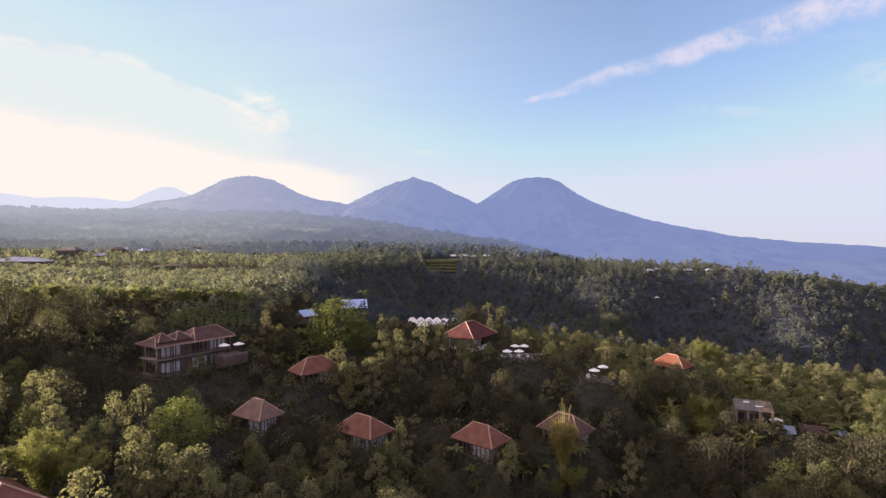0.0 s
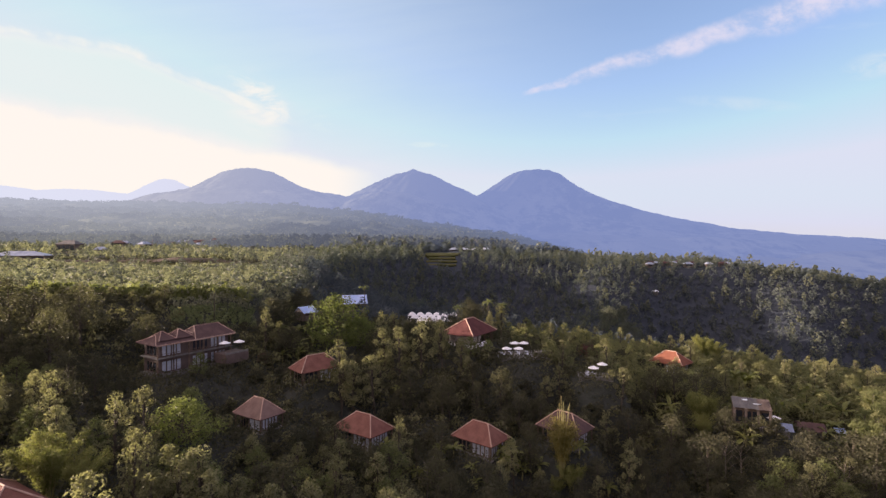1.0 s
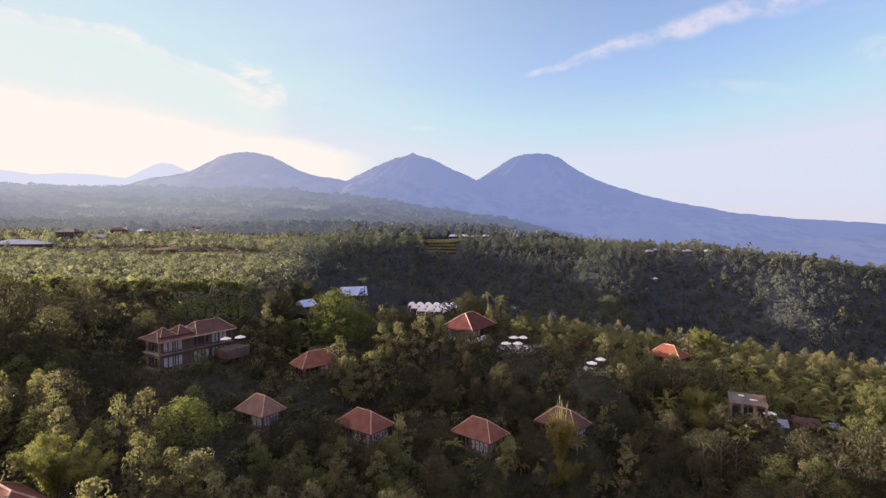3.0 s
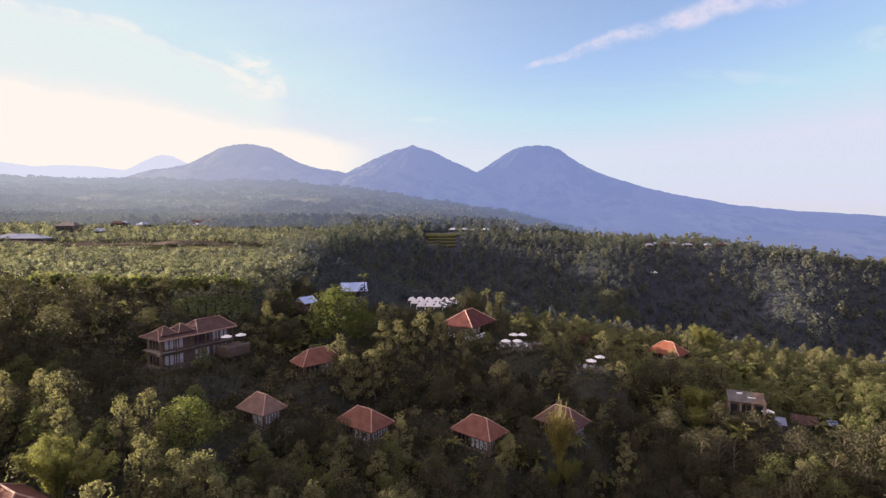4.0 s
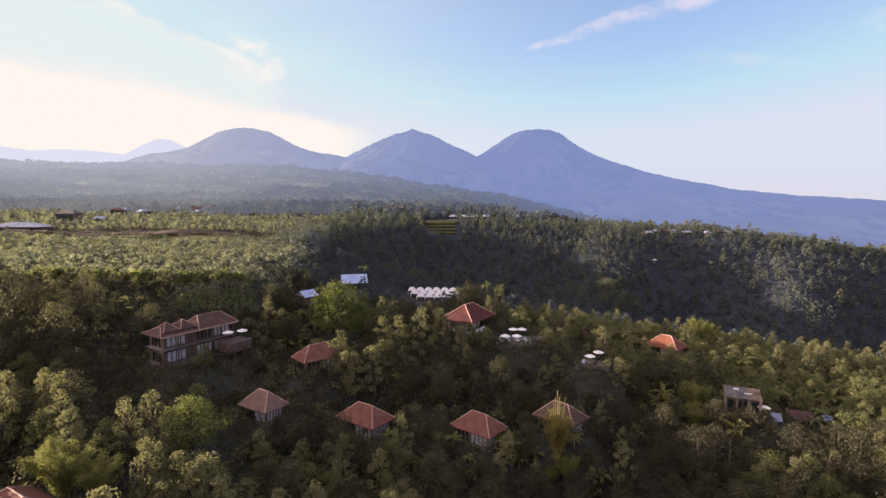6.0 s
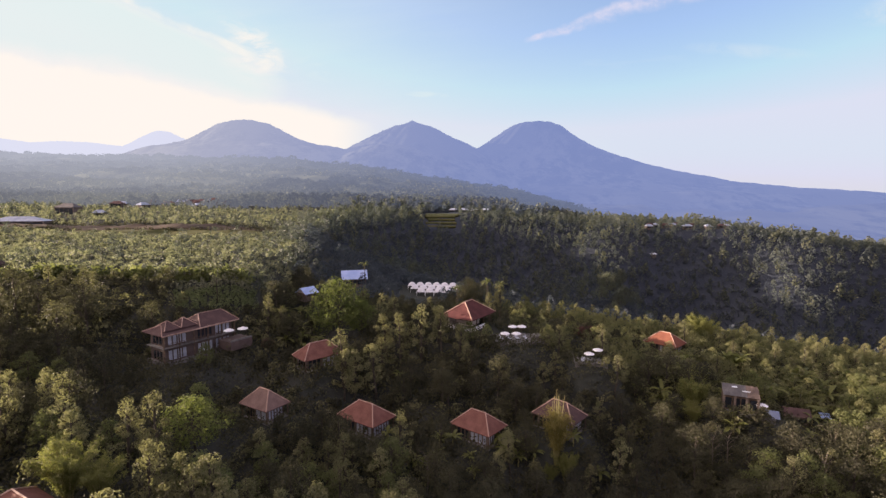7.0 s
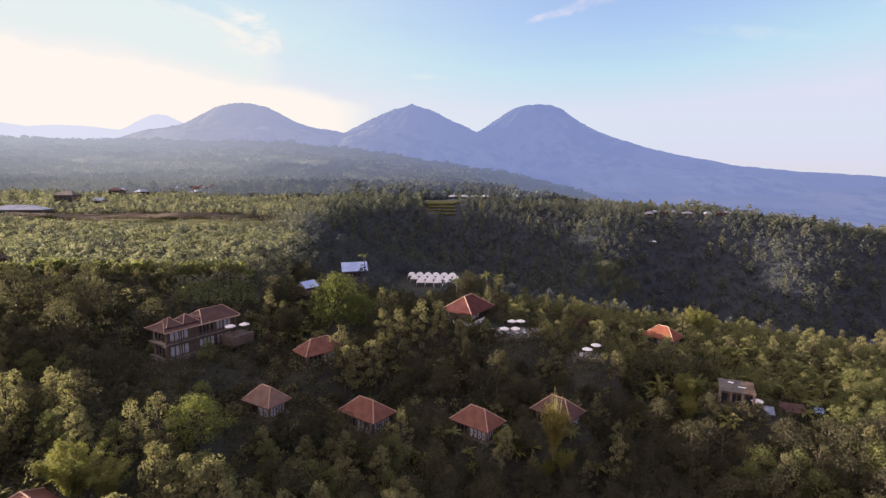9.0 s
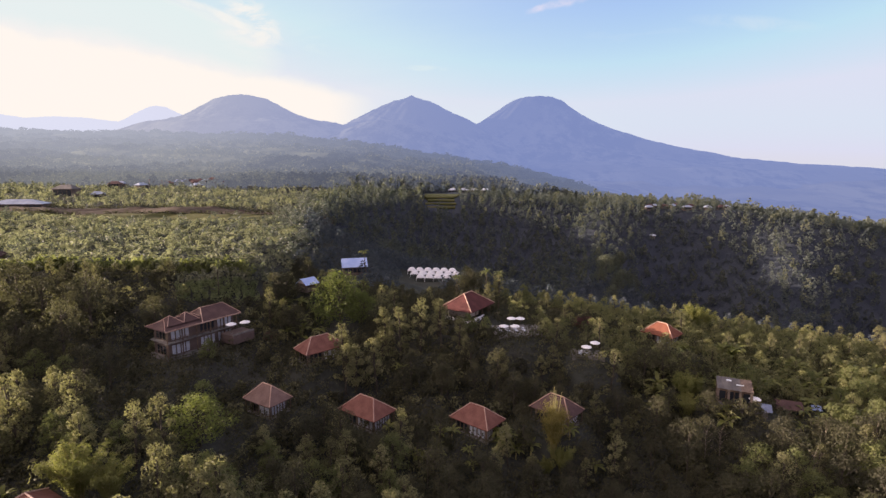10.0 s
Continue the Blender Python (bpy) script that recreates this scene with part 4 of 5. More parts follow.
def event_tent(x, y, z, first=[]):
    if first:
        return copy_thing(first[0], pose(x, y, z))
    root = new("event_tent")
    n = 6
    v, f = [], []
    for i in range(n + 1):
        for j in range(n + 1):
            px, py = i / n * 2 - 1, j / n * 2 - 1
            d = max(abs(px), abs(py))
            v.append((1.8 * px, 1.8 * py, 1.6 + 1.45 * (1 - d * d) ** 0.9))
    for i in range(n):
        for j in range(n):
            k = i * (n + 1) + j
            f.append((k, k + n + 1, k + n + 2, k + 1))
    part("canopy", mesh_of("canopy", v, f, CANVAS), root)
    for px in (-1.75, 1.75):
        for py in (-1.75, 1.75):
            part("pole", Shape().tube([(px, py, -0.5), (px, py, 1.62)], [0.05, 0.05], 6).mesh("pole", WHITE), root)
    tagged(root, "peaked white canvas tent in a row", "tent", group="rows of white tents")
    root.matrix_basis = pose(x, y, z)
    first.append(root)


for row, (count, dx) in enumerate(((6, 0.0), (6, 1.6), (4, 4.6))):
    for i in range(count):
        tx, ty = -13.5 + dx + 3.7 * i, 233 - 7.5 * row - 0.35 * i
        event_tent(tx, ty, ground_z(tx, ty))
PADS.append((-5, 226, 16))
PADS.extend([(-6, 205, 14), (-6, 188, 12), (-7, 174, 10), (-8, 162, 8), (-33, 170, 7), (-32, 160, 5)])


def far_house(x, y, length, width, height, roof_mat, turn, label, open_front=True):
    root = new("village_house")
    z = ground_z(x, y)
    part("wall", Shape().box(-length / 2 + 0.6, -width / 2 + 0.6, -2, length / 2 - 0.6, width / 2 - 0.6, height).mesh("wall", DULL_PLASTER), root)
    part("roof", hip_roof(Shape(), length, width, 0.3 * width, length * 0.45, height).mesh("roof", roof_mat), root)
    pane_row(root, -length / 2 + 1.2, length / 2 - 1.2, -width / 2 + 0.597, 0.8, height - 0.6, 4, pane_mat=GLASS)
    tagged(root, label, "house", group="houses on the high fields")
    place_building(root, x, y, z, turn, 0.6 * length)
    if open_front:
        PADS.append((x * 0.965, y * 0.965, 0.7 * length))


far_house(-264, 326, 34, 9, 2.8, BLUE_GREY, 3, "long low building with a metal roof in hazy blue-grey")
far_house(-287, 400, 17, 10, 6.4, GREY_METAL, -5, "two-storey house with a dull grey roof")
far_house(-262, 398, 9, 7, 3.4, BLUE_GREY, 20, "low house with a metal roof in hazy blue-grey")
hr = np.random.default_rng(3)
for i in range(18):
    far_house(-330 + 4.9 * i + hr.normal() * 3, 585 + hr.normal() * 26, 8 + 5 * hr.random(), 8, 4.0 + 2 * hr.random(), (TILE_PALE, BLUE_GREY, TILE_DARK)[i % 3], hr.random() * 90,
              ("village house with a faded tile roof", "village house with a metal roof in hazy blue-grey", "village house with a dark tile roof")[i % 3])
for i in range(11):
    far_house(176 + 6.2 * i + hr.normal() * 2, 452 - 1.8 * i + hr.normal() * 5, 5 + 3 * hr.random(), 5, 2.6, (BLUE_GREY, TILE_DARK)[i % 2], hr.random() * 40 - 20,
              ("hamlet house with a metal roof in hazy blue-grey", "hamlet house with a dark tile roof")[i % 2], i % 3 == 0)
for i in range(4):
    far_house(12 + 11 * i, 530 + hr.normal() * 4, 10, 6, 3.0, PALE_METAL, 0, "low pale-roofed building above the terraces")
far_house(166, 402, 4, 3.4, 2.0, PALE_METAL, 20, "small pale house in the woods")
far_house(-130, 148, 8, 6, 1.8, TILE_DARK, 10, "house with a mauve tile roof at the field's edge")


# ---- planting ----
def clear_of(x, y, extra=0.0):
    return all((x - a) ** 2 + (y - b) ** 2 > (r + extra) ** 2 for a, b, r in PADS)


def sight_gap(x, y):
    """Ground just downhill of a building, where only low growth stands."""
    return any(abs(x - a * (y / b)) < 0.8 * r and b - 10 < y < b for a, b, r in PADS if b < 140)


# roofs that catch the low sun: x, y, height of the eaves
SUNLIT = ((-33.5, 95.6, 10.2), (-27.3, 112.8, 13.9), (-14.9, 98.6, 6.2), (7.0, 97.0, 5.2), (7.4, 133.7, 18.0), (59.6, 136.0, 9.6))


def sun_room(x, y):
    """How high a plant may grow here before it shades one of those roofs."""
    room, ux, uy = 99.0, math.sin(radians(SUN_AZ)), math.cos(radians(SUN_AZ))
    for a, b, h in SUNLIT:
        along, off = (x - a) * ux + (y - b) * uy, abs((x - a) * uy - (y - b) * ux)
        if 3 < along < 60 and off < 5.0:
            room = min(room, h + 0.3 + along * math.tan(radians(SUN_EL)) - ground_z(x, y))
    return room


TALL = {"shade_tree": 11, "slender_tree": 11.6, "leafy_tree": 9.2, "crest_tree": 6, "shrub": 4}
# single trees that stand out
plant("round_tree", -39.6, 80.8, 1.06, 0, 0, stretch=0.86)
plant("round_tree", -26.0, 130.0, 1.5, 1, 40)
plant("round_tree", -20.8, 131.5, 0.9, 0, 90)
plant("bamboo_clump", -47.8, 64.0, 1.3, 0, 0)
plant("bamboo_clump", -43.7, 64.0, 1.0, 1, 70)
plant("bamboo_clump", 53.5, 107.5, 1.2, 0, 30)
plant("bamboo_clump", 51.5, 104.0, 1.0, 1, 30)
plant("yellow_bamboo", 20.8, 91.6, 1.8, 0, 10, stretch=0.92)
plant("bamboo_clump", 22.2, 90.2, 0.85, 0, 150, stretch=0.95)
plant("bamboo_clump", 19.4, 89.8, 0.6, 1, 60)
PADS.extend([(-38.8, 80.8, 4.2), (-25.5, 130, 6.5), (-50, 64, 4), (-43.5, 64, 3), (53, 107, 3), (20.0, 91.2, 2.8)])
for px, py, k in ((-21.0, 107.6, 1.0), (-18.5, 107, 1.15), (-20.5, 106, 1.0), (-14, 108, 0.95), (-9.5, 118, 1.2), (-5, 120, 1.1), (-13, 121, 1.1), (0, 122, 1.0), (4, 120, 0.95), (-1, 125, 0.9)):
    plant("slender_tree", px, py, k)
    PADS.append((px, py, 1.5))

plant("leafy_tree", -47.6, 104.0, 0.62, 1, 20)
for px, py, k in ((36.8, 135.5, 0.85), (39.2, 137.0, 0.95), (41.0, 139.5, 0.8), (-40.5, 118.5, 0.7)):
    plant("red_shrub", px, py, k)
for px, py, k in ((57.6, 99.4, 0.95), (60.2, 98.6, 1.0), (62.6, 97.6, 0.9), (4.0, 128.4, 0.4)):
    plant("shrub", px, py, k)
for px, py, k in ((99, 286, 0.8), (103, 318, 0.95), (94, 300, 0.7), (112, 330, 0.9), (118, 345, 0.75), (108, 300, 0.85), (126, 360, 0.8), (131, 345, 0.7), (92, 272, 0.75), (86, 262, 0.6), (121, 318, 0.7)):
    plant("spur_tree", px, py, k)
plant("bamboo_clump", 75.0, 150.0, 1.25, 0, 50)
plant("bamboo_clump", 79.5, 152.0, 1.05, 1, 10)
plant("bamboo_clump", 59.7, 117.0, 0.85, 1, 70)
for px, py, k in ((52.9, 84.0, 0.85), (49.2, 81.5, 0.75), (56.2, 86.0, 0.9), (73.3, 82.5, 0.95), (73.3, 88.0, 0.85), (78.0, 84.0, 0.9)):
    plant("leafy_tree", px, py, k)
for px, py, k in ((6.6, 123.6, 0.56), (10.5, 124.0, 0.46)):
    plant("leafy_tree", px, py, k)
def crop_patch(x, y, front=0.0):
    """The sloping vegetable plot above the guest house; front widens it downhill."""
    a, b = (x + 68.3) * 0.927 + (y - 133.5) * 0.375, (y - 133.5) * 0.927 - (x + 68.3) * 0.375
    return (a > -2) & (a < 21) & (b > -7.5 - front) & (b < 1.2)


fill = np.random.default_rng(21)
counts = {}


def fill_forest():
    gap = 4.3
    for gy in np.arange(44, 165, gap):
        for gx in np.arange(-0.93 * gy - 16, 0.93 * gy + 18, gap):
            x, y = gx + fill.uniform(-1.9, 1.9), gy + fill.uniform(-1.9, 1.9)
            if not clear_of(x, y, 1.6):
                continue
            if x < float(plateau_edge(y)) + 2 and y > 135:
                continue
            if crop_patch(x, y):
                continue
            low = sight_gap(x, y)
            left, right = x < -42, x > 40
            r = fill.random()
            dell = (-28 < x < 4 and y > 134) or (x < -44 and y > 117)
            rows = crop_patch(x, y, 9.0)
            cut = rows or any((x - a) ** 2 + (y - b) ** 2 < q * q for a, b, q in GAPS)
            # the hill's shade here is put into the planting: mostly dark-leaved trees
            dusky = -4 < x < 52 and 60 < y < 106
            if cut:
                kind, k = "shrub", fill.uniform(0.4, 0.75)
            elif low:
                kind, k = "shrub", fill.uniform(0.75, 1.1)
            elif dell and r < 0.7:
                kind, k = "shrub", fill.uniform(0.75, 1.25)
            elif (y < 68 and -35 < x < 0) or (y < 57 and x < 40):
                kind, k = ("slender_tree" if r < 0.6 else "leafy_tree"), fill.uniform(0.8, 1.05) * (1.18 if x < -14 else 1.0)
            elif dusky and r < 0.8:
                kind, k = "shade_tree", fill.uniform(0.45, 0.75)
            elif dell:
                kind, k = "slender_tree", fill.uniform(0.4, 0.6)
            elif y > 118 and x > 18:
                kind, k = ("crest_tree" if r < 0.8 else "slender_tree"), fill.uniform(0.5, 0.95) if r < 0.8 else fill.uniform(0.45, 0.65)
            elif x > 66 and y > 100:
                kind, k = ("crest_tree" if r < 0.7 else "leafy_tree"), fill.uniform(0.7, 1.1) * (1 if r < 0.7 else 0.7)
            elif right:
                kind, k = ("leafy_tree" if r < 0.20 else "slender_tree" if r < 0.25 else "shade_tree"), fill.uniform(0.6, 0.95)
            elif left and y > 97:
                kind, k = ("shade_tree" if r < 0.72 else "leafy_tree" if r < 0.86 else "slender_tree"), fill.uniform(0.75, 1.1)
            elif left:
                kind, k = ("slender_tree" if r < 0.50 else "shade_tree" if r < 0.72 else "leafy_tree"), fill.uniform(0.6, 0.9)
            elif y < 84:
                kind, k = ("slender_tree" if r < 0.55 else "leafy_tree" if r < 0.8 else "shade_tree"), fill.uniform(0.65, 0.95)
            else:
                kind, k = ("shade_tree" if r < 0.5 else "shrub" if r < 0.72 else "slender_tree"), fill.uniform(0.55, 0.85)
            if counts.get(kind, 0) >= 285:
                kind = min(("slender_tree", "leafy_tree", "shade_tree"), key=lambda n: counts.get(n, 0))
            room = sun_room(x, y)
            if room < TALL[kind] * k:
                kind, k = "shrub", max(0.3, min(0.9, room / TALL["shrub"]))
            counts[kind] = counts.get(kind, 0) + 1
            plant(kind, x, y, k, stretch=fill.uniform(0.85, 1.15))


fill_forest()


def banana_plant(x, y, k, first={}):
    """A banana plant: short stem and long arching leaves, each a part."""
    v = int(fill.integers(3))
    m = pose(x, y, ground_z(x, y), 0, 0, fill.random() * 360) @ Matrix.Scale(k, 4)
    if v in first:
        return copy_thing(first[v], m)
    root = new("banana_plant")
    stem_h = 1.6
    part("stem", Shape().tube([(0, 0, -0.4), (0.05, 0, 0.8), (0, 0, stem_h + 0.3)], [0.16, 0.13, 0.07], 7).mesh("stem", CULM, True), root)
    leaf = mesh_of("leaf", *blade(2.7, 0.75, 0.55), LEAF_BROAD)
    for i in range(9):
        up = fill.uniform(-35, 22)
        part("leaf", leaf, root, at=pose(0, 0, stem_h + fill.uniform(-0.1, 0.2), 0, up, i * 137.5 + 40 * v) @ Matrix.Scale(fill.uniform(0.75, 1.1), 4))
    tagged(root, "banana plant with long arching green leaves", "banana plant", group="banana plants")
    root.matrix_basis = pose(x, y, ground_z(x, y), 0, 0, 0)
    first[v] = root


for bx, by, k in ((-9.0, 113.0, 1.7), (-7.9, 112.2, 1.3), (10.5, 94.0, 0.9), (11.5, 91.5, 0.9), (17.0, 93.0, 1.0), (15.5, 95.0, 0.9), (66.0, 108.5, 1.0), (68.5, 109.0, 1.0), (71, 110, 1.0), (63.5, 109, 0.9),
                  (76.0, 103.0, 1.0), (57.5, 99.5, 0.9), (84, 98, 1.0), (80, 96, 0.9), (-37, 121, 1.2), (-34, 123, 1.2), (-32, 120, 1.1), (-35, 127, 1.2), (-39, 131, 1.2), (-30, 124, 1.1),
                  (-42, 135, 1.2), (-33, 133, 1.1), (-38, 138, 1.2), (30, 82, 0.8), (33, 79, 0.9), (-24, 88, 0.8), (-4, 88, 0.7), (16, 84, 0.8), (-54, 61, 0.9), (-57, 63, 0.9), (64, 112, 1.1), (67, 113, 1.1), (70, 114, 1.0), (73, 112, 1.1), (61, 111, 1.0), (56, 110, 1.1), (58, 112, 1.1), (50, 110, 1.1), (48, 112, 1.0), (79, 106, 1.1), (82, 108, 1.0), (86, 104, 1.0), (89, 110, 1.0), (76, 99, 1.0), (72, 98, 0.9), (92, 105, 1.0), (95, 112, 1.0), (44, 115, 1.0), (41, 117, 1.0), (12.5, 93, 1.0), (14, 92, 1.0)):
    banana_plant(bx, by, k)
for i in range(70):
    bx, by = (fill.uniform(44, 112), fill.uniform(94, 128)) if i < 52 else (fill.uniform(-12, 30), fill.uniform(86, 96))
    if clear_of(bx, by, 1.2):
        banana_plant(bx, by, fill.uniform(1.1, 1.7) if i < 52 else fill.uniform(0.7, 1.0))


def coconut_palm(x, y, height, first=[]):
    """A tall thin palm with a tuft of fronds, each a part."""
    m = pose(x, y, ground_z(x, y), 0, 0, fill.random() * 360) @ Matrix.Scale(height / 10.0, 4)
    root = new("coconut_palm")
    part("trunk", Shape().tube([(0, 0, -0.5), (0.15, 0, 3.5), (0.25, 0.1, 7.0), (0.2, 0.1, 9.6)], [0.2, 0.15, 0.12, 0.10], 7).mesh("trunk", BARK, True), root)
    if not first:
        first.append(mesh_of("frond", *blade(2.6, 0.7, 0.75, 6), LEAF_GREEN))
    for i in range(13):
        part("frond", first[0], root, at=pose(0.2, 0.1, 9.5, 0, fill.uniform(-40, 30), i * 137.5) @ Matrix.Scale(fill.uniform(0.8, 1.1), 4))
    root.matrix_basis = m
    tagged(root, "tall thin coconut palm with a tuft of fronds", "palm", group="palms")


for px, py, h in ((13.2, 152, 9.5), (17.5, 156, 9.0), (-26.5, 177, 10), (4.5, 150, 7.5), (-58, 133, 8), (57, 118, 6.5)):
    coconut_palm(px, py, h)


def bare_tree(x, y, height):
    """A thin tree with few leaves and pale forked branches."""
    s = Shape()
    s.tube([(0, 0, -0.5), (0.1, 0, height * 0.35), (0, 0.1, height * 0.7), (0.1, 0.1, height)], [0.10, 0.08, 0.05, 0.015], 6)
    tips = []
    for i in range(18):
        a, g = i * 2.4, 0.3 + 0.036 * i
        tip = (math.cos(a) * height * 0.22, math.sin(a) * height * 0.22, height * (g + 0.22))
        s.tube(limb_points((0.05, 0.05, height * g), tip, 0.1, 3), [0.035, 0.026, 0.018, 0.008], 5)
        tips.append(tip)
    root = new("bare_tree")
    part("trunk", s.mesh("trunk", PALE_BARK, True), root)
    lv = leaf_cloud(tips, [(0.6, 0.6, 0.5)] * len(tips), 9, 0.35)
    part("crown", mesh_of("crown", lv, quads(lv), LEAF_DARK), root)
    root.matrix_basis = pose(x, y, ground_z(x, y))
    tagged(root, "thin half-bare tree with pale branches", "tree", group="half-bare trees")


PALE_BARK = plain_material("pale_bark", (0.13, 0.105, 0.082), (0.22, 0.19, 0.15), 3.0, 0.85, 0.3)
for px, py, h in ((49.5, 91.5, 9), (47.5, 93.5, 8), (52.5, 92.0, 8), (32.0, 78.0, 8), (-20.5, 73.0, 8), (64.5, 84.0, 8), (-2.5, 83, 7)):
    bare_tree(px, py, h)


def stack(protos, xs, ys, zs, scales, turns, stretch):
    """Many copies of some leaf clouds as one array of verts."""
    out = []
    pick = fill.integers(len(protos), size=len(xs))
    for i, p in enumerate(protos):
        at = np.nonzero(pick == i)[0]
        if not len(at):
            continue
        c, s = np.cos(turns[at])[:, None], np.sin(turns[at])[:, None]
        k = scales[at][:, None]
        x = (p[None, :, 0] * c - p[None, :, 1] * s) * k + xs[at][:, None]
        y = (p[None, :, 0] * s + p[None, :, 1] * c) * k + ys[at][:, None]
        z = p[None, :, 2] * k * stretch[at][:, None] + zs[at][:, None]
        out.append(np.stack([x, y, z], -1).reshape(-1, 3))
    return np.vstack(out)


def scatter(y0, y1, gap, keep, left=-1.0, right=1.0, jitter=0.45, shrink=1.0):
    """Jittered grid of places between two depths that pass a test."""
    ys = np.arange(y0, y1, gap)
    px, py = [], []
    for gy in ys:
        gx = np.arange(left * gy - 20, right * gy + 20, gap)
        px.append(gx + fill.uniform(-jitter, jitter, len(gx)) * gap)
        py.append(gy + fill.uniform(-jitter, jitter, len(gx)) * gap)
    px, py = np.concatenate(px), np.concatenate(py)
    ok = keep(px, py)
    for a, b, r in PADS:
        ok &= (px - a) ** 2 + (py - b) ** 2 > (shrink * r) ** 2
    return px[ok], py[ok]


def stuff(name, label, category, protos, where, mat, size=(0.7, 1.1), sink=0.0):
    px, py = where
    n = len(px)
    v = stack(protos, px, py, land(px, py) - sink, fill.uniform(*size, n), fill.uniform(0, 6.28, n), fill.uniform(0.85, 1.2, n))
    ob = new(name, mesh_of(name, v, quads(v), mat))
    tagged(ob, label, category, kind="stuff")
    return ob


def crown_only(height, width, clumps, leaves, size, low=0.2):
    return broad_tree(height, width, clumps, leaves, size, low)[1]


def in_ravine(x, y):
    return x > plateau_edge(y) + 2


def on_field(x, y):
    return x < plateau_edge(y) + 4


def open_strip(x, y):
    """The mown strip and track across the high field."""
    return (x < -62) & (y > 250) & (y < 328)


def terraced(x, y):
    return (np.abs(x) < 17) & (y > 452) & (y < 512)


def field_strip(name, label, x0, x1, y0, y1, mat, lift):
    """A flat strip of field laid over the ground."""
    gx, gy = np.meshgrid(np.linspace(x0, x1, 60), np.linspace(y0, y1, 8))
    v = np.stack([gx, gy, land(gx, gy) + lift], -1).reshape(-1, 3)
    i = (np.arange(7)[:, None] * 60 + np.arange(59)[None]).reshape(-1)
    tagged(new(name, mesh_of(name, v, np.stack([i, i + 1, i + 61, i + 60], -1), mat)), label, "field", kind="structure")


GRASS = plain_material("mown_grass", (0.052, 0.058, 0.022), (0.088, 0.085, 0.036), 0.4, 0.95, 0.4, gloss=0.05)
SOIL = plain_material("bare_track", (0.052, 0.040, 0.032), (0.082, 0.064, 0.050), 0.4, 0.95, 0.4, gloss=0.05)
field_strip("meadow", "mown yellowish grass strip across the field", -320, -66, 252, 290, GRASS, 0.7)
field_strip("track", "bare earth track beside a hedge", -330, -66, 292, 324, SOIL, 0.7)


TERRACE_CROP = plain_material("terrace_crop", (0.105, 0.120, 0.066), (0.165, 0.180, 0.100), 0.5, 0.95, 0.3, gloss=0.1)


def terraces():
    """Stepped plots cut into the far slope, each with a dark bank below it."""
    root = new("rice_terraces")
    for i in range(7):
        y0, z0 = 462 + 6.4 * i, ground_z(0, 464 + 6.4 * i) + 0.8
        west, east = -12.5 - 0.5 * i - 1.5 * math.sin(2.1 * i), 11 + 1.1 * i + 2.0 * math.sin(1.3 * i + 1)
        part("terrace_step", Shape().box(west, y0, z0 - 5, east, y0 + 7.0, z0 + 0.05 * i).mesh("terrace_step", TERRACE_CROP), root)
        part("terrace_bank", Shape().add([(west, y0 - 1.2, z0 - 0.8), (east, y0 - 1.2, z0 - 0.8), (east, y0 + 0.3, z0 + 0.25), (west, y0 + 0.3, z0 + 0.25),
                                          (west, y0 + 0.3, z0 - 4), (east, y0 + 0.3, z0 - 4)], [(0, 1, 2, 3), (3, 2, 5, 4), (1, 0, 4, 5)]).mesh("terrace_bank", GRASS), root)
    tagged(root, "stepped green field terraces on the far slope", "terraces")


terraces()
# undergrowth, kept dark so the gaps between trees read as shade
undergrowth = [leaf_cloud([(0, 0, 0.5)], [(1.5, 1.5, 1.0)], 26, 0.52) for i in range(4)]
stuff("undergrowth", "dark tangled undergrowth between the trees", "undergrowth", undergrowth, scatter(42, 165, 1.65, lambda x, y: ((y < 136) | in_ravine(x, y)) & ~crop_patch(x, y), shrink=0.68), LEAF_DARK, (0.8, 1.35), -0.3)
def open_ground(x, y):
    # no light saplings in the hollow that is planted dark for shade
    ok = (y < 130) & ~((x > -4) & (x < 46) & (y > 58) & (y < 100))
    for a, b, q in GAPS:
        ok &= (x - a) ** 2 + (y - b) ** 2 > q * q
    return ok


low_green = [leaf_cloud([(0, 0, 0.9), (0.5, 0.2, 1.5)], [(0.9, 0.9, 0.8), (0.6, 0.6, 0.6)], 22, 0.42, lift=0.5) for i in range(5)]
stuff("ridge_scrub", "sunlit yellow-green scrub along the ridge", "scrub", low_green, scatter(104, 166, 2.4, lambda x, y: (x > 42) & (y > 104), 0.2, 1.0), LEAF_CREST, (0.8, 1.9))
stuff("saplings", "young olive saplings between the trees", "saplings", low_green, scatter(46, 132, 3.6, open_ground), LEAF_OLIVE, (0.8, 2.1))
mid = [crown_only(8.5, 5.8, 12, 7, 1.2) for i in range(5)]
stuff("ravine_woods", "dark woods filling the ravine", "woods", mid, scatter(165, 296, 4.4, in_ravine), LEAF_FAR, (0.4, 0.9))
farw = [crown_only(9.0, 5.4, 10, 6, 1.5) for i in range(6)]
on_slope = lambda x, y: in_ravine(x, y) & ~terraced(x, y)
stuff("slope_woods", "woods on the far slope, leaves tinted blue with haze", "woods", farw, scatter(296, 545, 5.7, on_slope, -0.3, 0.95), LEAF_WOODS, (0.4, 0.95))
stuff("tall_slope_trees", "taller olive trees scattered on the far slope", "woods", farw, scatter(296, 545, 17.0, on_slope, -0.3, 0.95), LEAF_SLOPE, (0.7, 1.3))
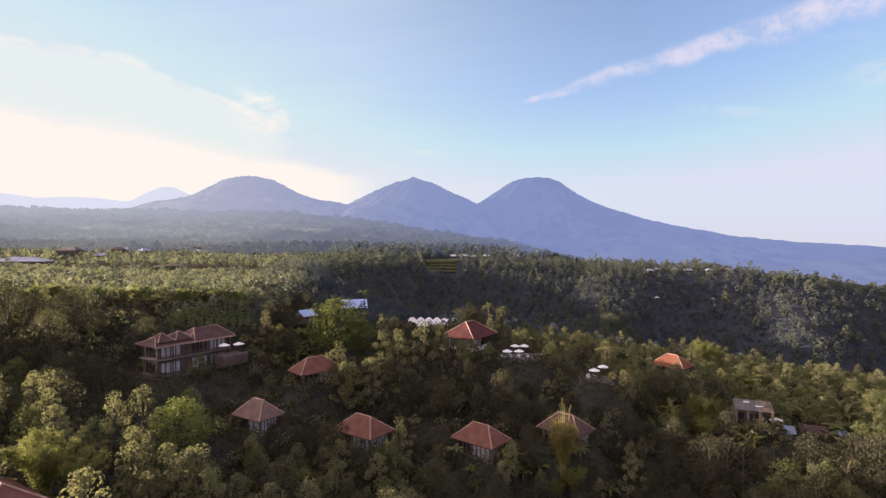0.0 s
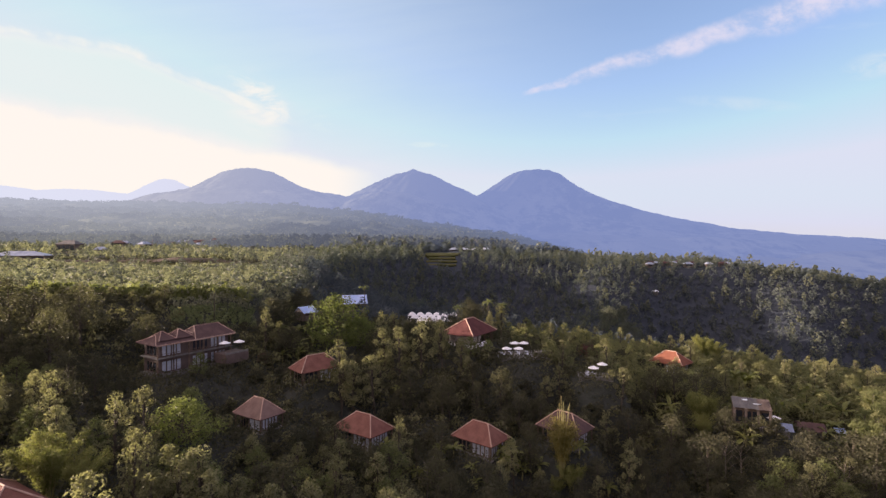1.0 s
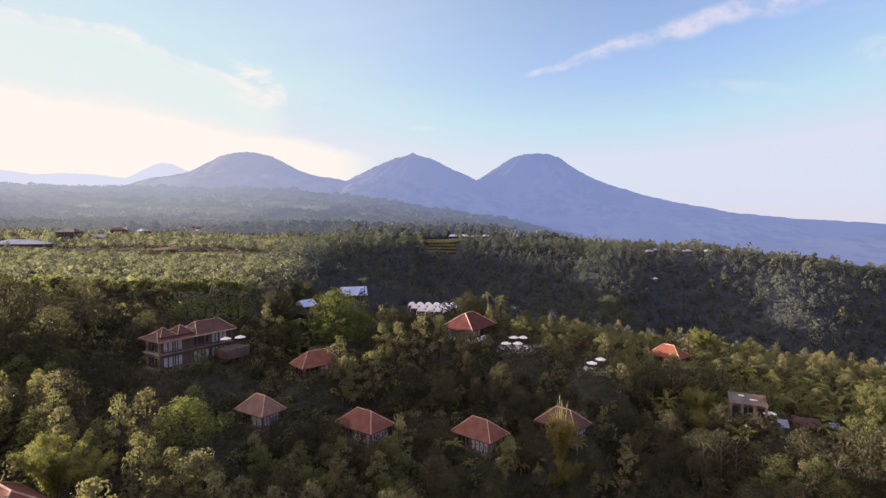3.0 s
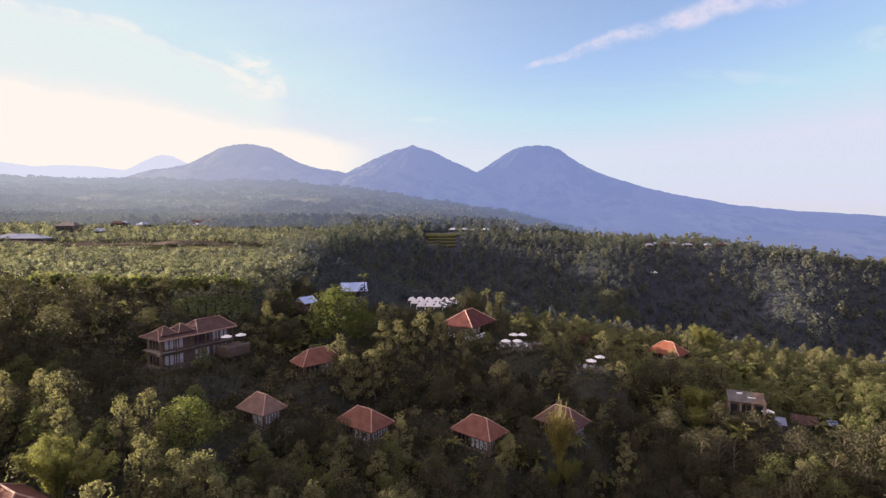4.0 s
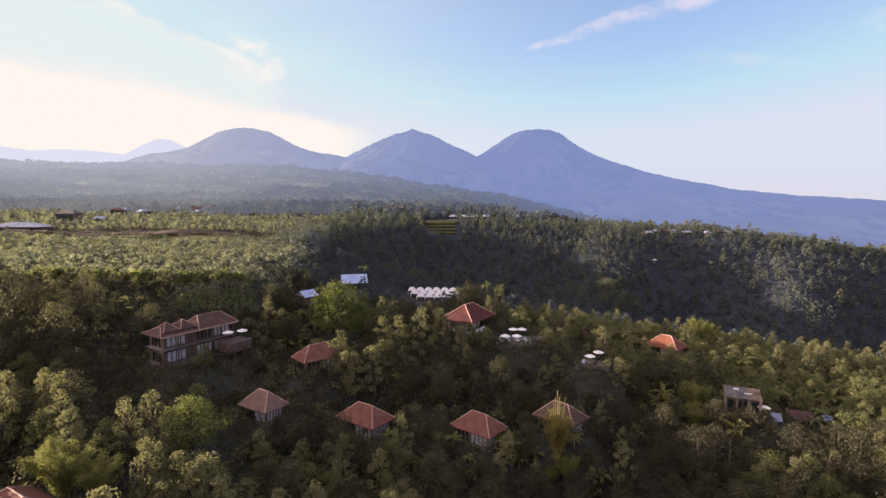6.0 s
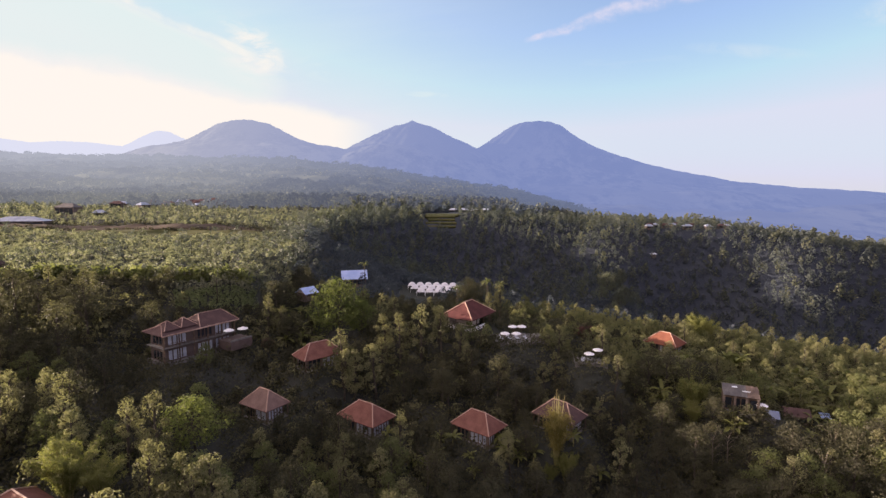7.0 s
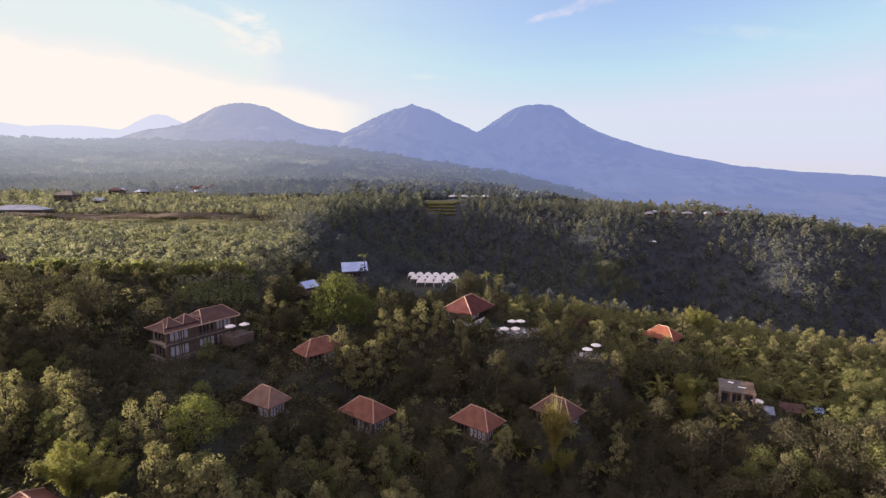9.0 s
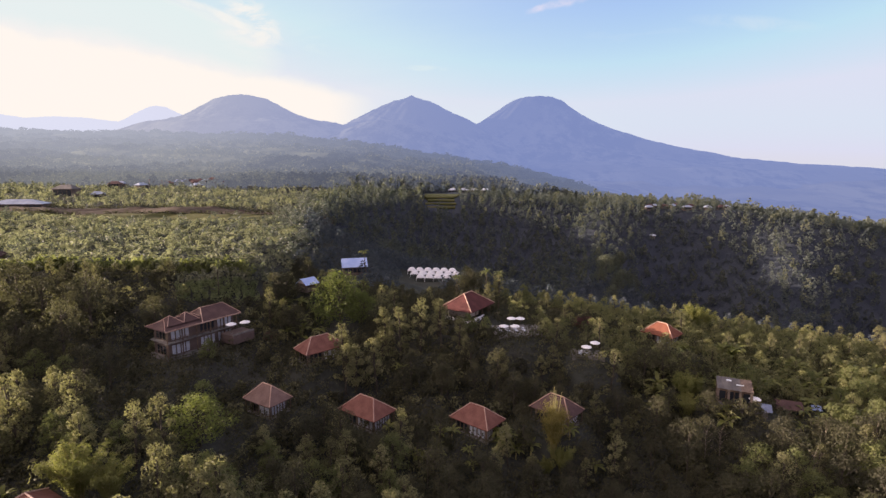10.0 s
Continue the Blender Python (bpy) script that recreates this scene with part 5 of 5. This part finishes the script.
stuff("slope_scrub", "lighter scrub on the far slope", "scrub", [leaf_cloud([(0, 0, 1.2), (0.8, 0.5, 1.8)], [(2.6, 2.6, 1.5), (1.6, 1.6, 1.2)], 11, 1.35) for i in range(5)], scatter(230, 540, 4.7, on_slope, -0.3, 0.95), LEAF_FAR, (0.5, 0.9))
crop = [leaf_cloud([(0, 0, 1.4), (0.4, 0.3, 2.2), (-0.5, 0.4, 1.8)], [(1.2, 1.2, 1.0), (0.8, 0.8, 0.8), (0.8, 0.8, 0.8)], 11, 0.75, lift=0.4) for i in range(6)]
patchy = lambda x, y: on_field(x, y) & (rough(x, y, 7, 5.0) + 0.5 * rough(x, y, 23, 2.0) > -0.35)
stuff("field_crop", "rows of leafy banana and coffee plants", "crop", crop, scatter(128, 252, 2.7, lambda x, y: patchy(x, y) & (y > 138) & ~crop_patch(x, y)), LEAF_BANANA, (0.6, 1.35))
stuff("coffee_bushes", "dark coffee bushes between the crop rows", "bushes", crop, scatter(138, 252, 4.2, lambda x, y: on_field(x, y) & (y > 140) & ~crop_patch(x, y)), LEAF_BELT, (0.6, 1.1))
crop2 = [leaf_cloud([(0, 0, 2.0), (0.6, 0.3, 3.2)], [(1.6, 1.6, 1.3), (1.1, 1.1, 1.0)], 7, 1.5, lift=0.6) for i in range(6)]
stuff("far_crop", "leafy crop trees on the high field", "crop", crop2, scatter(328, 520, 4.8, lambda x, y: patchy(x, y) & ~open_strip(x, y), -0.98, 0.1), LEAF_BANANA, (0.6, 1.25))
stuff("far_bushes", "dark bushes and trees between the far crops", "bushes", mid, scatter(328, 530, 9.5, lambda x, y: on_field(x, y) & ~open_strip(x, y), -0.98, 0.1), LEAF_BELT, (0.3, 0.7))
def beside_edge(x, y):
    """The uneven line of trees where the high field breaks off."""
    return np.abs(x - plateau_edge(y) - 2 + 5 * rough(x, y, 14, 3.0)) < 7


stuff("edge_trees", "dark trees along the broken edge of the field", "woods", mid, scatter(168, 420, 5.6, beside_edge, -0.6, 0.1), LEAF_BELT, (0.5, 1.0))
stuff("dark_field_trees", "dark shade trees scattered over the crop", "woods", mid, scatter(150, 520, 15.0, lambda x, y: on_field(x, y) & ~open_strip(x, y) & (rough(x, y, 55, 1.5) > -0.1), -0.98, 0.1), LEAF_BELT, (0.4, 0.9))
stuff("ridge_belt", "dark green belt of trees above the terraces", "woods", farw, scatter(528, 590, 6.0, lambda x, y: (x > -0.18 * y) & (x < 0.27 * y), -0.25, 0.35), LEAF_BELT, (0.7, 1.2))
stuff("field_trees", "scattered trees on the high field", "woods", mid, scatter(150, 520, 24.0, lambda x, y: on_field(x, y) & ~open_strip(x, y), -0.98, 0.1), LEAF_SLOPE, (0.5, 0.95))
belt = [crown_only(11.0, 8.0, 10, 6, 2.4) for i in range(6)]
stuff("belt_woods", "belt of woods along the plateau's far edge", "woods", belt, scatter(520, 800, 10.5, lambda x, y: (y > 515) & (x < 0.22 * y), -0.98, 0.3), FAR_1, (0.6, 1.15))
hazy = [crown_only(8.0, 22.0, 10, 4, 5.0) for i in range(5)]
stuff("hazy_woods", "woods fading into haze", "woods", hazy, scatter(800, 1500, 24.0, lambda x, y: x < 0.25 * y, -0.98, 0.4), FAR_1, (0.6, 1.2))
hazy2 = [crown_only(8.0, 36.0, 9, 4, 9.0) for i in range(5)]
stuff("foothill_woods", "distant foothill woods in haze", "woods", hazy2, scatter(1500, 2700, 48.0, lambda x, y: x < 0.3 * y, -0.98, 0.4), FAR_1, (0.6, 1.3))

# hedges along the edges of the high field
hedge = [leaf_cloud([(0, 0, 1.0)], [(1.0, 0.8, 1.1)], 22, 0.7, lift=0.6) for i in range(4)]


def hedge_row(name, label, points, gap, mat, size):
    px, py = [], []
    for (x0, y0), (x1, y1) in zip(points[:-1], points[1:]):
        n = max(2, int(math.hypot(x1 - x0, y1 - y0) / gap))
        g = np.arange(n) / n
        px.append(x0 + (x1 - x0) * g + fill.normal(size=n) * 0.4)
        py.append(y0 + (y1 - y0) * g + fill.normal(size=n) * 0.4)
    stuff(name, label, "hedge", hedge, (np.concatenate(px), np.concatenate(py)), mat, size)


hedge_row("hedge", "bright green hedge along the field's edge", [(-135, 139), (-100, 139), (-75, 140), (-52, 142)], 0.6, LEAF_BANK, (1.3, 2.0))
for b in (-6.6, -5.3, -4.0, -2.7, -1.4):
    x0, y0 = -68.3 - 0.375 * b, 133.5 + 0.927 * b
    hedge_row("crop_row", "clipped green crop row on the sloping plot", [(x0, y0), (x0 + 17.6, y0 + 7.1)], 0.55, LEAF_PLOT, (0.6, 0.85))
hedge_row("crop_row", "pale leafy row along the top of the plot", [(-69.3, 133.6), (-50.5, 141.2)], 0.9, LEAF_BANANA, (1.0, 1.5))
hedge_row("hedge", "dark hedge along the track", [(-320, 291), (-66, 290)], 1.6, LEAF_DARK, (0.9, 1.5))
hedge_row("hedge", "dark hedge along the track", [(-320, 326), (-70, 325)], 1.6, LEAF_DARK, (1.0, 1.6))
